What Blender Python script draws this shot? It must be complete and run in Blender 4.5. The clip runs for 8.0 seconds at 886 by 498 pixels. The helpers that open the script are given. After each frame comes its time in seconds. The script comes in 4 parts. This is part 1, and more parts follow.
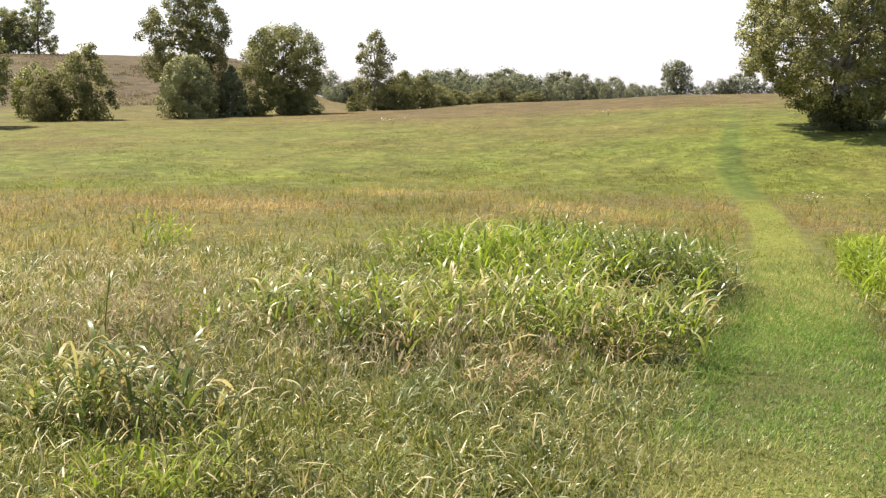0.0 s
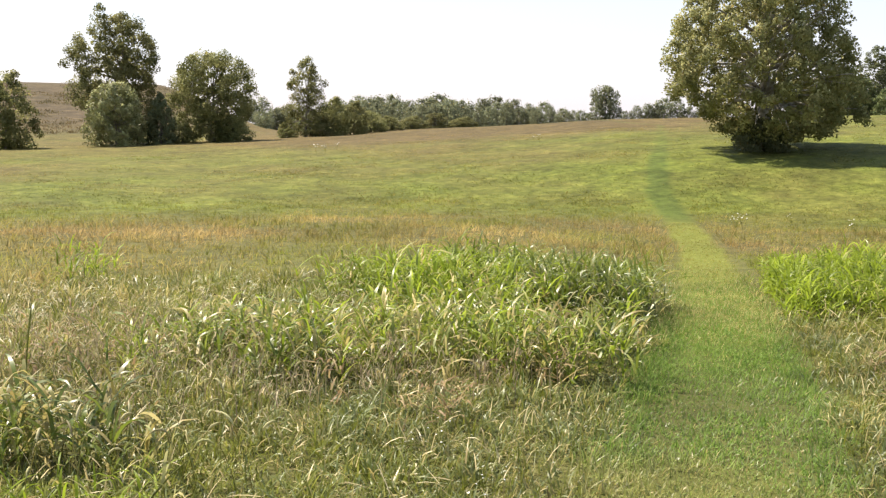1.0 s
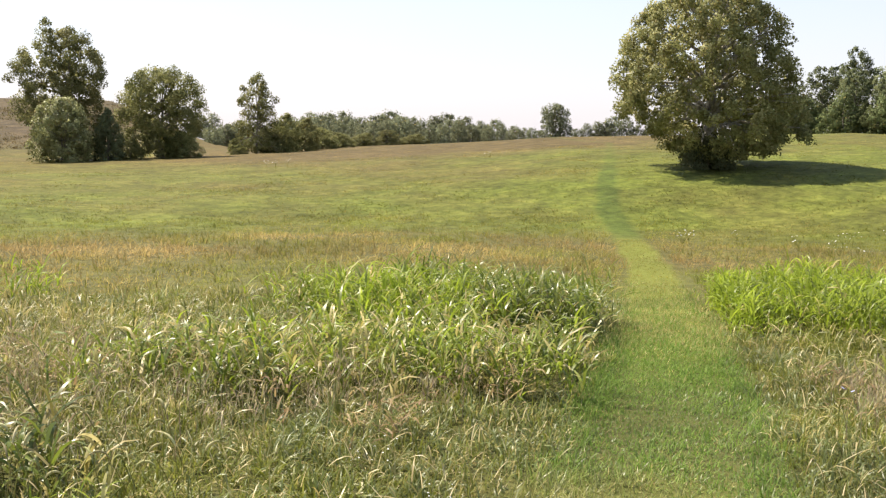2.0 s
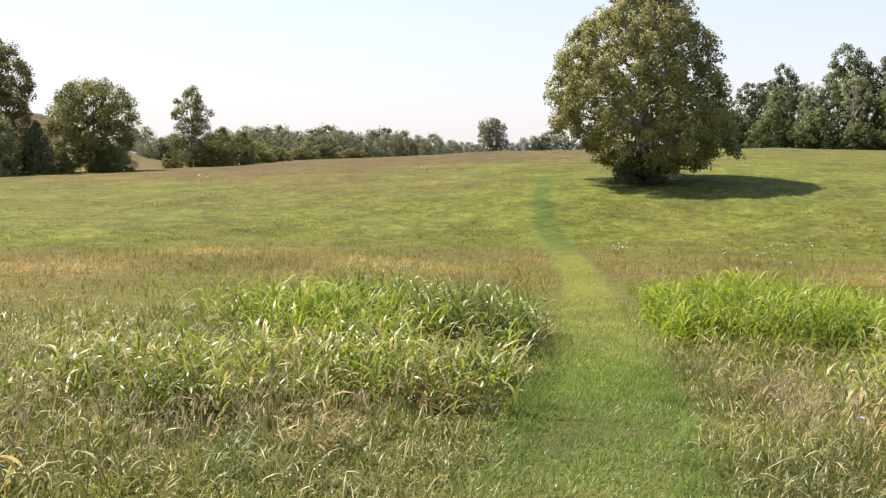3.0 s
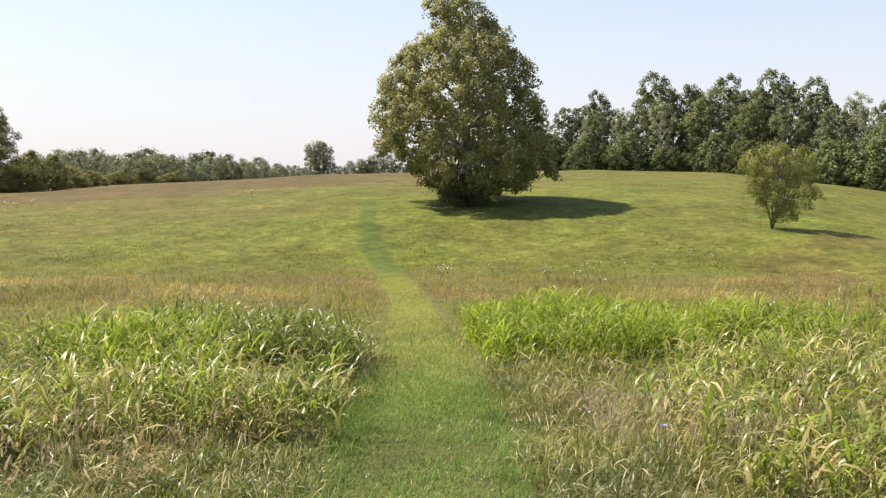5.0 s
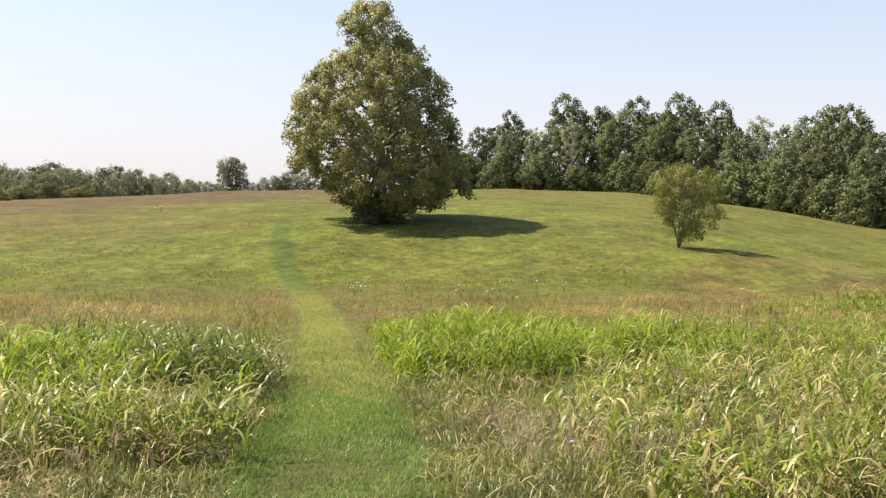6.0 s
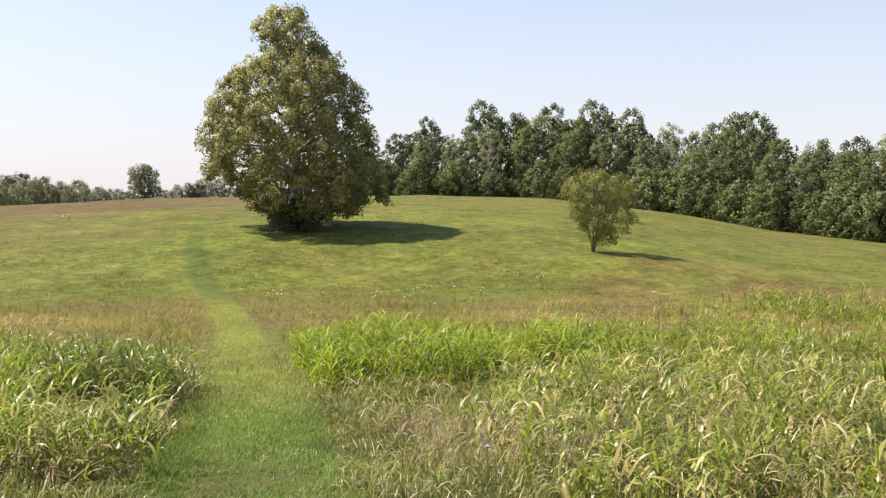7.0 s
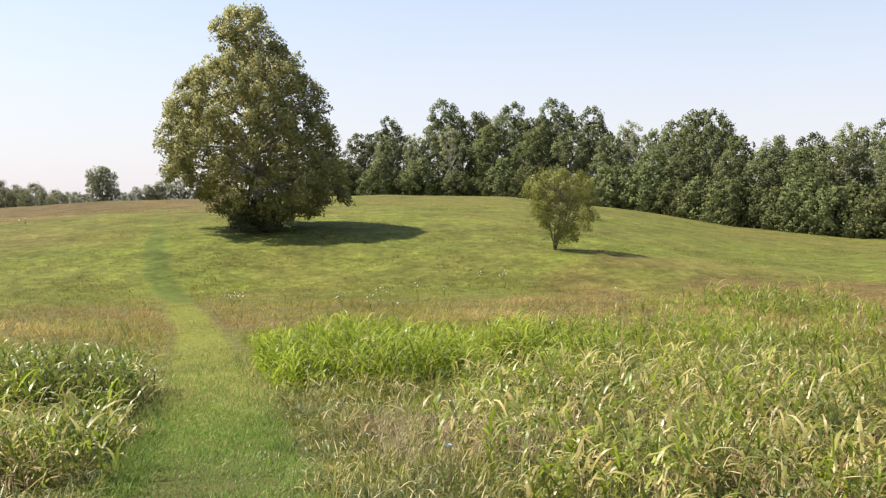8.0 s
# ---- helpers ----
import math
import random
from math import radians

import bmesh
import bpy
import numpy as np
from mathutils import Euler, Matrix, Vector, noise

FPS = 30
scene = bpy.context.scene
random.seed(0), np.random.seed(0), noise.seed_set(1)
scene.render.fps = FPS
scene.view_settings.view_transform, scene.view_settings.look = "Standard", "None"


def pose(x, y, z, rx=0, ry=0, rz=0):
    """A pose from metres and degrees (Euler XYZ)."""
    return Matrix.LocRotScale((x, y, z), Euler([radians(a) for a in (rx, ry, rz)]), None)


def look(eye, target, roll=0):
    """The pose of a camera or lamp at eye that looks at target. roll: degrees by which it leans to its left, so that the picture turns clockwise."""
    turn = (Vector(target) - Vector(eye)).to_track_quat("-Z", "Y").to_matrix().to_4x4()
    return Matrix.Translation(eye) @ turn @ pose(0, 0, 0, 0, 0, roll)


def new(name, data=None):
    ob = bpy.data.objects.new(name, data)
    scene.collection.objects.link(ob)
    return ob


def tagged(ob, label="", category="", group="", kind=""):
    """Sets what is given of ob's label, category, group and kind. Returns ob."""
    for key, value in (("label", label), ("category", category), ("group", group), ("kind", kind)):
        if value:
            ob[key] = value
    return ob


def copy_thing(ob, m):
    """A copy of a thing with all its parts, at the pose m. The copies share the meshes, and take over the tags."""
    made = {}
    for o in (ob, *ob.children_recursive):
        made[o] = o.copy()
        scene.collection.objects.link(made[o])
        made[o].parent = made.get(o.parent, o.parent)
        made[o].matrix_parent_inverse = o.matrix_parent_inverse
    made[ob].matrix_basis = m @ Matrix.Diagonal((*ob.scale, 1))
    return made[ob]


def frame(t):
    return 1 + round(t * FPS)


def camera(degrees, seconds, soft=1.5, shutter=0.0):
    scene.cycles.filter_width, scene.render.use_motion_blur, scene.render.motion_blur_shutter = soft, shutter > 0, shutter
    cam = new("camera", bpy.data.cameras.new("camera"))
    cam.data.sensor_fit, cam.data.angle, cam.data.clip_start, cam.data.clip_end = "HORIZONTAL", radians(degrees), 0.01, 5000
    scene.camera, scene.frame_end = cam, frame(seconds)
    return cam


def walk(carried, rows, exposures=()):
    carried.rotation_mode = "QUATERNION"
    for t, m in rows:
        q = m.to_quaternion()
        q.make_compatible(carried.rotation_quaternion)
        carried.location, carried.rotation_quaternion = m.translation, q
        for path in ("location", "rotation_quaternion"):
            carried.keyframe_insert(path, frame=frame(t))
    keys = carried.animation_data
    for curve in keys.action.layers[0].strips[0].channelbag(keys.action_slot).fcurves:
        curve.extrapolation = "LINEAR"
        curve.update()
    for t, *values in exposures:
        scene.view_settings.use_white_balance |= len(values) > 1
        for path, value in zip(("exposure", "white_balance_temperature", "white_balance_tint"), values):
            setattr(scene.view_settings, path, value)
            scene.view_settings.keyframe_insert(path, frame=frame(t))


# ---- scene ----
cam = camera(49.5, 8.0, soft=1.3)
PATH = [
    (0.0, 0.0, 0.0, 1.7, 81.375, -1.04, -0.05),
    (0.5, 0.0116, -0.0002, 1.7014, 82.08, -0.79, -2.15),
    (1.0, 0.0257, -0.0013, 1.7027, 82.935, -0.66, -4.03),
    (1.2, 0.032, -0.0019, 1.7032, 83.233, -0.658, -4.697),
    (2.3, 0.0713, -0.0074, 1.7054, 84.205, -1.072, -7.81),
    (2.5, 0.0791, -0.0087, 1.7057, 84.385, -1.24, -8.56),
    (3.0, 0.0992, -0.0124, 1.7065, 84.853, -0.89, -10.56),
    (3.5, 0.1199, -0.0165, 1.7071, 85.245, -0.485, -12.86),
    (4.0, 0.1406, -0.021, 1.7077, 85.604, -0.761, -15.806),
    (4.5, 0.161, -0.0257, 1.7082, 85.947, -0.49, -18.497),
    (4.7, 0.169, -0.0277, 1.7083, 86.111, -0.401, -19.548),
    (5.8, 0.2089, -0.0390, 1.7091, 87.163, -0.934, -24.309),
    (6.0, 0.2162, -0.0411, 1.7093, 87.468, -0.923, -25.811),
    (6.5, 0.2313, -0.0463, 1.7097, 87.87, -0.893, -28.598),
    (7.0, 0.244, -0.0515, 1.71, 87.906, -0.551, -30.693),
    (7.5, 0.2539, -0.0564, 1.7103, 87.877, -0.678, -31.976),
    (8.0, 0.2607, -0.0611, 1.7107, 87.871, 0.108, -32.918),
]
walk(cam, [(r[0], pose(*r[1:])) for r in PATH], exposures=[(0.0, 1.19), (2.5, 1.08), (4.5, 1.0), (6.5, 0.98), (8.0, 0.99)])

# ---- light: early-autumn midday sun from the left, slightly ahead ----
SUN_AZ, SUN_EL = -50.0, 54.0          # azimuth clockwise from +y, elevation
world = bpy.data.worlds.new("sky")
scene.world = world
world.use_nodes = True
wn = world.node_tree.nodes
sky = wn.new("ShaderNodeTexSky")
sky.sky_type = "NISHITA"
sky.sun_disc = False
sky.sun_elevation, sky.sun_rotation = radians(SUN_EL), radians(SUN_AZ)
sky.air_density, sky.dust_density, sky.ozone_density = 1.2, 0.9, 2.0
wn["Background"].inputs["Strength"].default_value = 0.096
veil = wn.new("ShaderNodeHueSaturation")
veil.inputs["Hue"].default_value, veil.inputs["Saturation"].default_value = 0.502, 0.92
world.node_tree.links.new(sky.outputs[0], veil.inputs["Color"])
haze = wn.new("ShaderNodeMix")
haze.data_type = "RGBA"
haze.inputs[7].default_value = (4.65, 4.35, 4.9, 1)
up = wn.new("ShaderNodeSeparateXYZ")
world.node_tree.links.new(wn.new("ShaderNodeTexCoord").outputs["Generated"], up.inputs[0])
thick = wn.new("ShaderNodeMapRange")
thick.inputs[1].default_value, thick.inputs[2].default_value = 0.0, 0.3
thick.inputs[3].default_value, thick.inputs[4].default_value = 0.8, 0.18
world.node_tree.links.new(up.outputs[2], thick.inputs[0])
world.node_tree.links.new(thick.outputs[0], haze.inputs[0])
world.node_tree.links.new(veil.outputs[0], haze.inputs[6])
world.node_tree.links.new(haze.outputs[2], wn["Background"].inputs["Color"])
sun = new("sun", bpy.data.lights.new("sun", "SUN"))
sun.data.energy, sun.data.angle, sun.data.color = 5.0, radians(0.6), (1.0, 0.90, 0.75)
sa, se = radians(SUN_AZ), radians(SUN_EL)
sun_dir = Vector((math.sin(sa) * math.cos(se), math.cos(sa) * math.cos(se), math.sin(se)))
sun.matrix_world = look(sun_dir * 300, (0, 0, 0))

# ---- small tools ----
rng = np.random.default_rng(7)
GRID = rng.random((64, 64))


def soft_noise(x, y, size):
    """Smooth value noise 0..1 at that size in metres."""
    u, v = np.asarray(x) / size + 400.3, np.asarray(y) / size + 400.7
    i, j = np.floor(u).astype(int), np.floor(v).astype(int)
    f, g = u - i, v - j
    f, g = f * f * (3 - 2 * f), g * g * (3 - 2 * g)
    a, b = GRID[i % 64, j % 64], GRID[(i + 1) % 64, j % 64]
    c, d = GRID[i % 64, (j + 1) % 64], GRID[(i + 1) % 64, (j + 1) % 64]
    return (a * (1 - f) + b * f) * (1 - g) + (c * (1 - f) + d * f) * g


def step(a, b, v):
    w = np.clip((v - a) / (b - a), 0, 1)
    return w * w * (3 - 2 * w)


# ---- the lie of the land: a slope down to a dip, then a rise to a crest ----
FINE = np.arange(0, 400, 0.5)


def smoothed(d, z, width=9):
    t = np.interp(FINE, d, z)
    p = np.pad(t, width, mode="edge")
    return np.convolve(p, np.hanning(2 * width + 1) / np.hanning(2 * width + 1).sum(), "valid")


NEAR = smoothed((0, 30, 33, 400), (0, -0.93, -0.97, -0.97))
RISE = smoothed((0, 29, 31, 34, 38, 46, 60, 78, 110, 400), (0, 0, 0.08, 0.55, 1.25, 2.0, 2.85, 3.55, 3.9, 3.9), 8)
HILL = smoothed((0, 85, 110, 165, 200, 400), (0, 0, 2.0, 8.0, 9.0, 9.0), 20)
RISE_AZ = (-60, -24, -9, -4, 4, 10, 14, 18, 30, 37, 43, 50, 56, 80)
RISE_BY = (0.3, 0.30, 0.46, 0.55, 0.73, 0.9, 1.03, 1.08, 1.18, 1.12, 0.86, 0.41, 0.22, 0.3)


def ground_z(x, y):
    x, y = np.asarray(x, float), np.asarray(y, float)
    d, az = np.hypot(x, y), np.degrees(np.arctan2(x, y))
    by = np.interp(az, RISE_AZ, RISE_BY)
    z = np.interp(d, FINE, NEAR) + np.interp(d, FINE, RISE) * by
    z = z + np.interp(d, FINE, HILL) * (1 - step(-13, -5, az)) * step(-75, -40, az)
    shelf = np.exp(-((d - 38) / 3.2) ** 2 - ((az - 41.5) / 4.5) ** 2)
    z = z + shelf * (0.035 * (az - 40) - 0.12 * (d - 38))
    rough = (soft_noise(x, y, 2.3) - 0.5) * 0.07 + (soft_noise(x, y, 9.0) - 0.5) * 0.16 * step(8, 25, d)
    return z + rough * step(1, 4, d)


def at(az, d, sink=0.0):
    x, y = d * math.sin(radians(az)), d * math.cos(radians(az))
    return x, y, float(ground_z(x, y)) - sink


PATH_Y = (0, 2, 4.1, 5.35, 8.7, 11.2, 14, 18.75, 28, 32.6, 36.4, 44, 60)
PATH_X = (0.2, 0.9, 1.6, 2.1, 3.3, 4.2, 5.07, 6.62, 9.06, 9.85, 10.9, 13.3, 18)
HALF_Y = (0, 4, 6, 9, 12, 30, 38, 50)
HALF_W = (0.9, 0.62, 0.6, 0.54, 0.5, 0.45, 0.42, 0.1)


def off_path(x, y):
    """Metres from the mown path's edge, below zero on the path."""
    centre = np.interp(y, PATH_Y, PATH_X)
    half = np.interp(y, HALF_Y, HALF_W)
    return np.abs(x - centre) * 0.94 - half + (soft_noise(x, y, 0.5) - 0.5) * 0.16


def dryness(x, y):
    """0 green, 1 straw: a ripe band across the foot of the slope and patches on the rise."""
    d, az = np.hypot(x, y), np.degrees(np.arctan2(x, y))
    w = soft_noise(x, y, 5.0)
    w2 = soft_noise(x + 31, y - 17, 2.2)
    e = 9 * step(35, 46, az)
    band = step(17, 24, d + 9 * (w - 0.5) + 4 * (w2 - 0.5)) * (1 - step(25.5 + e, 30 + 1.4 * e, d + 5 * (w - 0.5) + 3 * (w2 - 0.5))) * (0.3 + 0.95 * step(0.25, 0.7, w2))
    top = step(48, 68, d) * (0.25 + 0.5 * (1 - step(15, 26, az)) * step(-12, -4, az))
    top = top + 0.34 * step(34, 46, d) * (1 - step(10, 24, az))
    left = (1 - step(-13, -2, az)) * step(5, 8, d) * (1 - step(20, 28, d)) * 0.42
    v = band * (0.62 + 0.2 * step(30, 42, az)) + top + left + 0.5 * (w - 0.35) + 0.3 * (soft_noise(x, y, 1.4) - 0.5)
    return np.clip(v, 0, 1)


# ---- materials ----
def nodes_of(name):
    m = bpy.data.materials.new(name)
    m.use_nodes = True
    t = m.node_tree
    return m, t.nodes, t.links, t.nodes["Principled BSDF"]


def ramp(n, stops):
    r = n.new("ShaderNodeValToRGB")
    e = r.color_ramp.elements
    while len(e) < len(stops):
        e.new(0.5)
    for el, (p, c) in zip(e, stops):
        el.position, el.color = p, (*c, 1)
    return r


def mixed(n, l, a, b, f):
    m = n.new("ShaderNodeMix")
    m.data_type = "RGBA"
    l.new(a, m.inputs[6]), l.new(b, m.inputs[7])
    if isinstance(f, float):
        m.inputs[0].default_value = f
    else:
        l.new(f, m.inputs[0])
    return m.outputs[2]


def attr(n, name):
    a = n.new("ShaderNodeAttribute")
    a.attribute_name = name
    return a.outputs["Fac"]


def leafy(name, green, straw, through_light=0.35, rough=0.5, patch=1.3, spec=0.4, vary=0.0):
    """Thin plant matter: green to straw by the 'dry' value, tinted blade by blade, light shining through."""
    m, n, l, b = nodes_of(name)
    tone = attr(n, "tone")
    g = ramp(n, [(i / (len(green) - 1), c) for i, c in enumerate(green)])
    s = ramp(n, [(i / (len(straw) - 1), c) for i, c in enumerate(straw)])
    l.new(tone, g.inputs[0]), l.new(tone, s.inputs[0])
    col = mixed(n, l, g.outputs[0], s.outputs[0], attr(n, "dry"))
    co = n.new("ShaderNodeTexCoord")
    no = n.new("ShaderNodeTexNoise")
    no.inputs["Scale"].default_value, no.inputs["Detail"].default_value = 1 / patch, 3
    l.new(co.outputs["Object"], no.inputs["Vector"])
    hs = n.new("ShaderNodeHueSaturation")
    mr = n.new("ShaderNodeMapRange")
    mr.inputs[1].default_value, mr.inputs[2].default_value = 0.3, 0.7
    mr.inputs[3].default_value, mr.inputs[4].default_value = 0.72, 1.28
    l.new(no.outputs[0], mr.inputs[0]), l.new(mr.outputs[0], hs.inputs["Value"]), l.new(col, hs.inputs["Color"])
    if vary:
        oi = n.new("ShaderNodeObjectInfo")
        h2 = n.new("ShaderNodeHueSaturation")
        for slot, lo, hi in (("Hue", 0.5 - 0.008 * vary, 0.5 + 0.02 * vary), ("Value", 1.0 - 0.32 * vary, 1.0 + 0.32 * vary)):
            m2 = n.new("ShaderNodeMapRange")
            m2.inputs[3].default_value, m2.inputs[4].default_value = lo, hi
            l.new(oi.outputs["Random"], m2.inputs[0]), l.new(m2.outputs[0], h2.inputs[slot])
        l.new(hs.outputs[0], h2.inputs["Color"])
        hs = h2
    l.new(hs.outputs[0], b.inputs["Base Color"])
    b.inputs["Roughness"].default_value = rough
    b.inputs["Specular IOR Level"].default_value = spec
    tr = n.new("ShaderNodeBsdfTranslucent")
    l.new(hs.outputs[0], tr.inputs["Color"])
    mx = n.new("ShaderNodeMixShader")
    mx.inputs[0].default_value = through_light
    l.new(b.outputs[0], mx.inputs[1]), l.new(tr.outputs[0], mx.inputs[2])
    l.new(mx.outputs[0], n["Material Output"].inputs["Surface"])
    return m


def bark(name, dark, pale, scale=9):
    m, n, l, b = nodes_of(name)
    co = n.new("ShaderNodeTexCoord")
    no = n.new("ShaderNodeTexNoise")
    no.inputs["Scale"].default_value, no.inputs["Detail"].default_value = scale, 6
    l.new(co.outputs["Object"], no.inputs["Vector"])
    r = ramp(n, [(0.35, dark), (0.65, pale)])
    l.new(no.outputs[0], r.inputs[0]), l.new(r.outputs[0], b.inputs["Base Color"])
    b.inputs["Roughness"].default_value = 0.9
    bu = n.new("ShaderNodeBump")
    bu.inputs["Strength"].default_value = 0.5
    l.new(no.outputs[0], bu.inputs["Height"]), l.new(bu.outputs[0], b.inputs["Normal"])
    return m


STRAW = [(0.30, 0.225, 0.08), (0.46, 0.37, 0.145), (0.64, 0.54, 0.275)]
M_MEADOW = leafy("meadow_grass", [(0.09, 0.115, 0.014), (0.155, 0.18, 0.022), (0.25, 0.26, 0.045)], STRAW, 0.42, 0.42, spec=0.35)
M_LUSH = leafy("lush_grass", [(0.14, 0.20, 0.014), (0.22, 0.29, 0.02), (0.33, 0.40, 0.045)], STRAW, 0.5, 0.5, spec=0.2)
M_BROAD = leafy("broad_grass", [(0.085, 0.13, 0.016), (0.155, 0.20, 0.025), (0.27, 0.30, 0.06)], STRAW, 0.42, 0.38, spec=0.42)
M_COARSE = leafy("coarse_grass", [(0.075, 0.112, 0.016), (0.13, 0.175, 0.024), (0.235, 0.27, 0.055)], STRAW, 0.4, 0.36, spec=0.5)
M_BLUE = leafy("grey_grass", [(0.100, 0.135, 0.040), (0.160, 0.200, 0.066), (0.240, 0.280, 0.106)], STRAW, 0.38, 0.4, spec=0.42)
M_SHORT = leafy("mown_grass", [(0.087, 0.171, 0.023), (0.147, 0.245, 0.036), (0.244, 0.342, 0.077)], STRAW, 0.45, 0.55, spec=0.2)
M_FIELD = leafy("field_grass", [(0.140, 0.158, 0.024), (0.191, 0.205, 0.035), (0.256, 0.265, 0.065)],
                [(0.32, 0.225, 0.085), (0.39, 0.28, 0.11), (0.46, 0.345, 0.15)], 0.5, 0.6, 4.0, 0.1)
M_HILL = leafy("hill_grass", [(0.086, 0.104, 0.018), (0.126, 0.142, 0.025), (0.171, 0.184, 0.043)],
               [(0.216, 0.158, 0.054), (0.270, 0.203, 0.077), (0.342, 0.266, 0.113)], 0.55, 0.6, 4.0, 0.1)
M_HEATH = leafy("heath_growth", [(0.080, 0.080, 0.024), (0.108, 0.104, 0.032), (0.136, 0.128, 0.044)],
                [(0.124, 0.088, 0.050), (0.160, 0.116, 0.068), (0.200, 0.148, 0.088)], 0.4, 0.7, 4.0, 0.1)
M_DEAD = leafy("dead_straw", [(0.420, 0.330, 0.144), (0.560, 0.460, 0.234), (0.700, 0.600, 0.360)], STRAW, 0.32, 0.42, spec=0.4)
M_RUSSET = leafy("russet_leaf", [(0.162, 0.098, 0.053), (0.258, 0.165, 0.089), (0.363, 0.259, 0.153)], STRAW, 0.4, 0.6, spec=0.2)
M_HEAD = leafy("seed_head", [(0.30, 0.31, 0.10), (0.44, 0.43, 0.18), (0.60, 0.56, 0.32)],
               [(0.17, 0.115, 0.085), (0.27, 0.185, 0.135), (0.38, 0.28, 0.20)], 0.35, 0.7)
M_LEAF = leafy("sycamore_leaf", [(0.190, 0.199, 0.071), (0.295, 0.290, 0.108), (0.484, 0.447, 0.207)],
               [(0.25, 0.19, 0.06), (0.30, 0.22, 0.08)], 0.35, 0.55, spec=0.2)
# blue lifted a little: haze over the wood is mixed into this colour
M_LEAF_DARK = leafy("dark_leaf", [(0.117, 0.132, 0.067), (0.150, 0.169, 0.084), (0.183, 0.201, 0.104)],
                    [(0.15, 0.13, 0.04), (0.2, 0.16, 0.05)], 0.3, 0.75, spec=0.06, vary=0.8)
M_LEAF_MID = leafy("green_leaf", [(0.145, 0.157, 0.060), (0.238, 0.235, 0.094), (0.348, 0.326, 0.155)],
                   [(0.22, 0.18, 0.06), (0.28, 0.22, 0.08)], 0.5, 0.7, spec=0.08, vary=0.8)
M_LEAF_PALE = leafy("pale_leaf", [(0.225, 0.25, 0.125), (0.29, 0.312, 0.165), (0.37, 0.388, 0.215)],
                    [(0.26, 0.21, 0.08), (0.32, 0.26, 0.1)], 0.58, 0.7, spec=0.08, vary=0.4)
# paler and greyer than nearer leaves: distance haze put into the leaf colour
M_LEAF_HAZE = leafy("hazed_distant_leaf", [(0.171, 0.186, 0.112), (0.210, 0.225, 0.137), (0.255, 0.269, 0.166)],
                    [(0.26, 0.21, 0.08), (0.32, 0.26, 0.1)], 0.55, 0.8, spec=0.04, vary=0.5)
# carries the same bluish haze tint in its colour as the dark leaf
M_LEAF_WOOD = leafy("wood_leaf", [(0.112, 0.131, 0.056), (0.140, 0.162, 0.069), (0.166, 0.188, 0.085)],
                    [(0.2, 0.16, 0.06), (0.25, 0.2, 0.07)], 0.3, 0.75, spec=0.06, vary=0.9)
M_LEAF_GREY = leafy("grey_green_leaf", [(0.210, 0.227, 0.092), (0.298, 0.308, 0.131), (0.402, 0.406, 0.185)],
                    [(0.25, 0.2, 0.1), (0.3, 0.24, 0.12)], 0.3)
M_LEAF_YELLOW = leafy("yellow_green_leaf", [(0.154, 0.166, 0.029), (0.213, 0.226, 0.048), (0.282, 0.286, 0.082)],
                      [(0.3, 0.24, 0.08), (0.36, 0.28, 0.1)], 0.35)
M_BARK = bark("grey_bark", (0.10, 0.08, 0.06), (0.26, 0.23, 0.19))
M_BARK_DARK = bark("dark_bark", (0.045, 0.035, 0.025), (0.11, 0.09, 0.065))
M_BARK_PALE = bark("pale_bark", (0.16, 0.14, 0.11), (0.52, 0.48, 0.41), 5)
M_PETAL = leafy("petal", [(0.75, 0.75, 0.72), (0.8, 0.8, 0.76), (0.85, 0.84, 0.8)], [(0.7, 0.66, 0.5), (0.7, 0.66, 0.5)], 0.3)
M_CHICORY = leafy("chicory_petal", [(0.40, 0.44, 0.72), (0.5, 0.53, 0.78), (0.6, 0.62, 0.82)], [(0.7, 0.66, 0.5), (0.7, 0.66, 0.5)], 0.3)


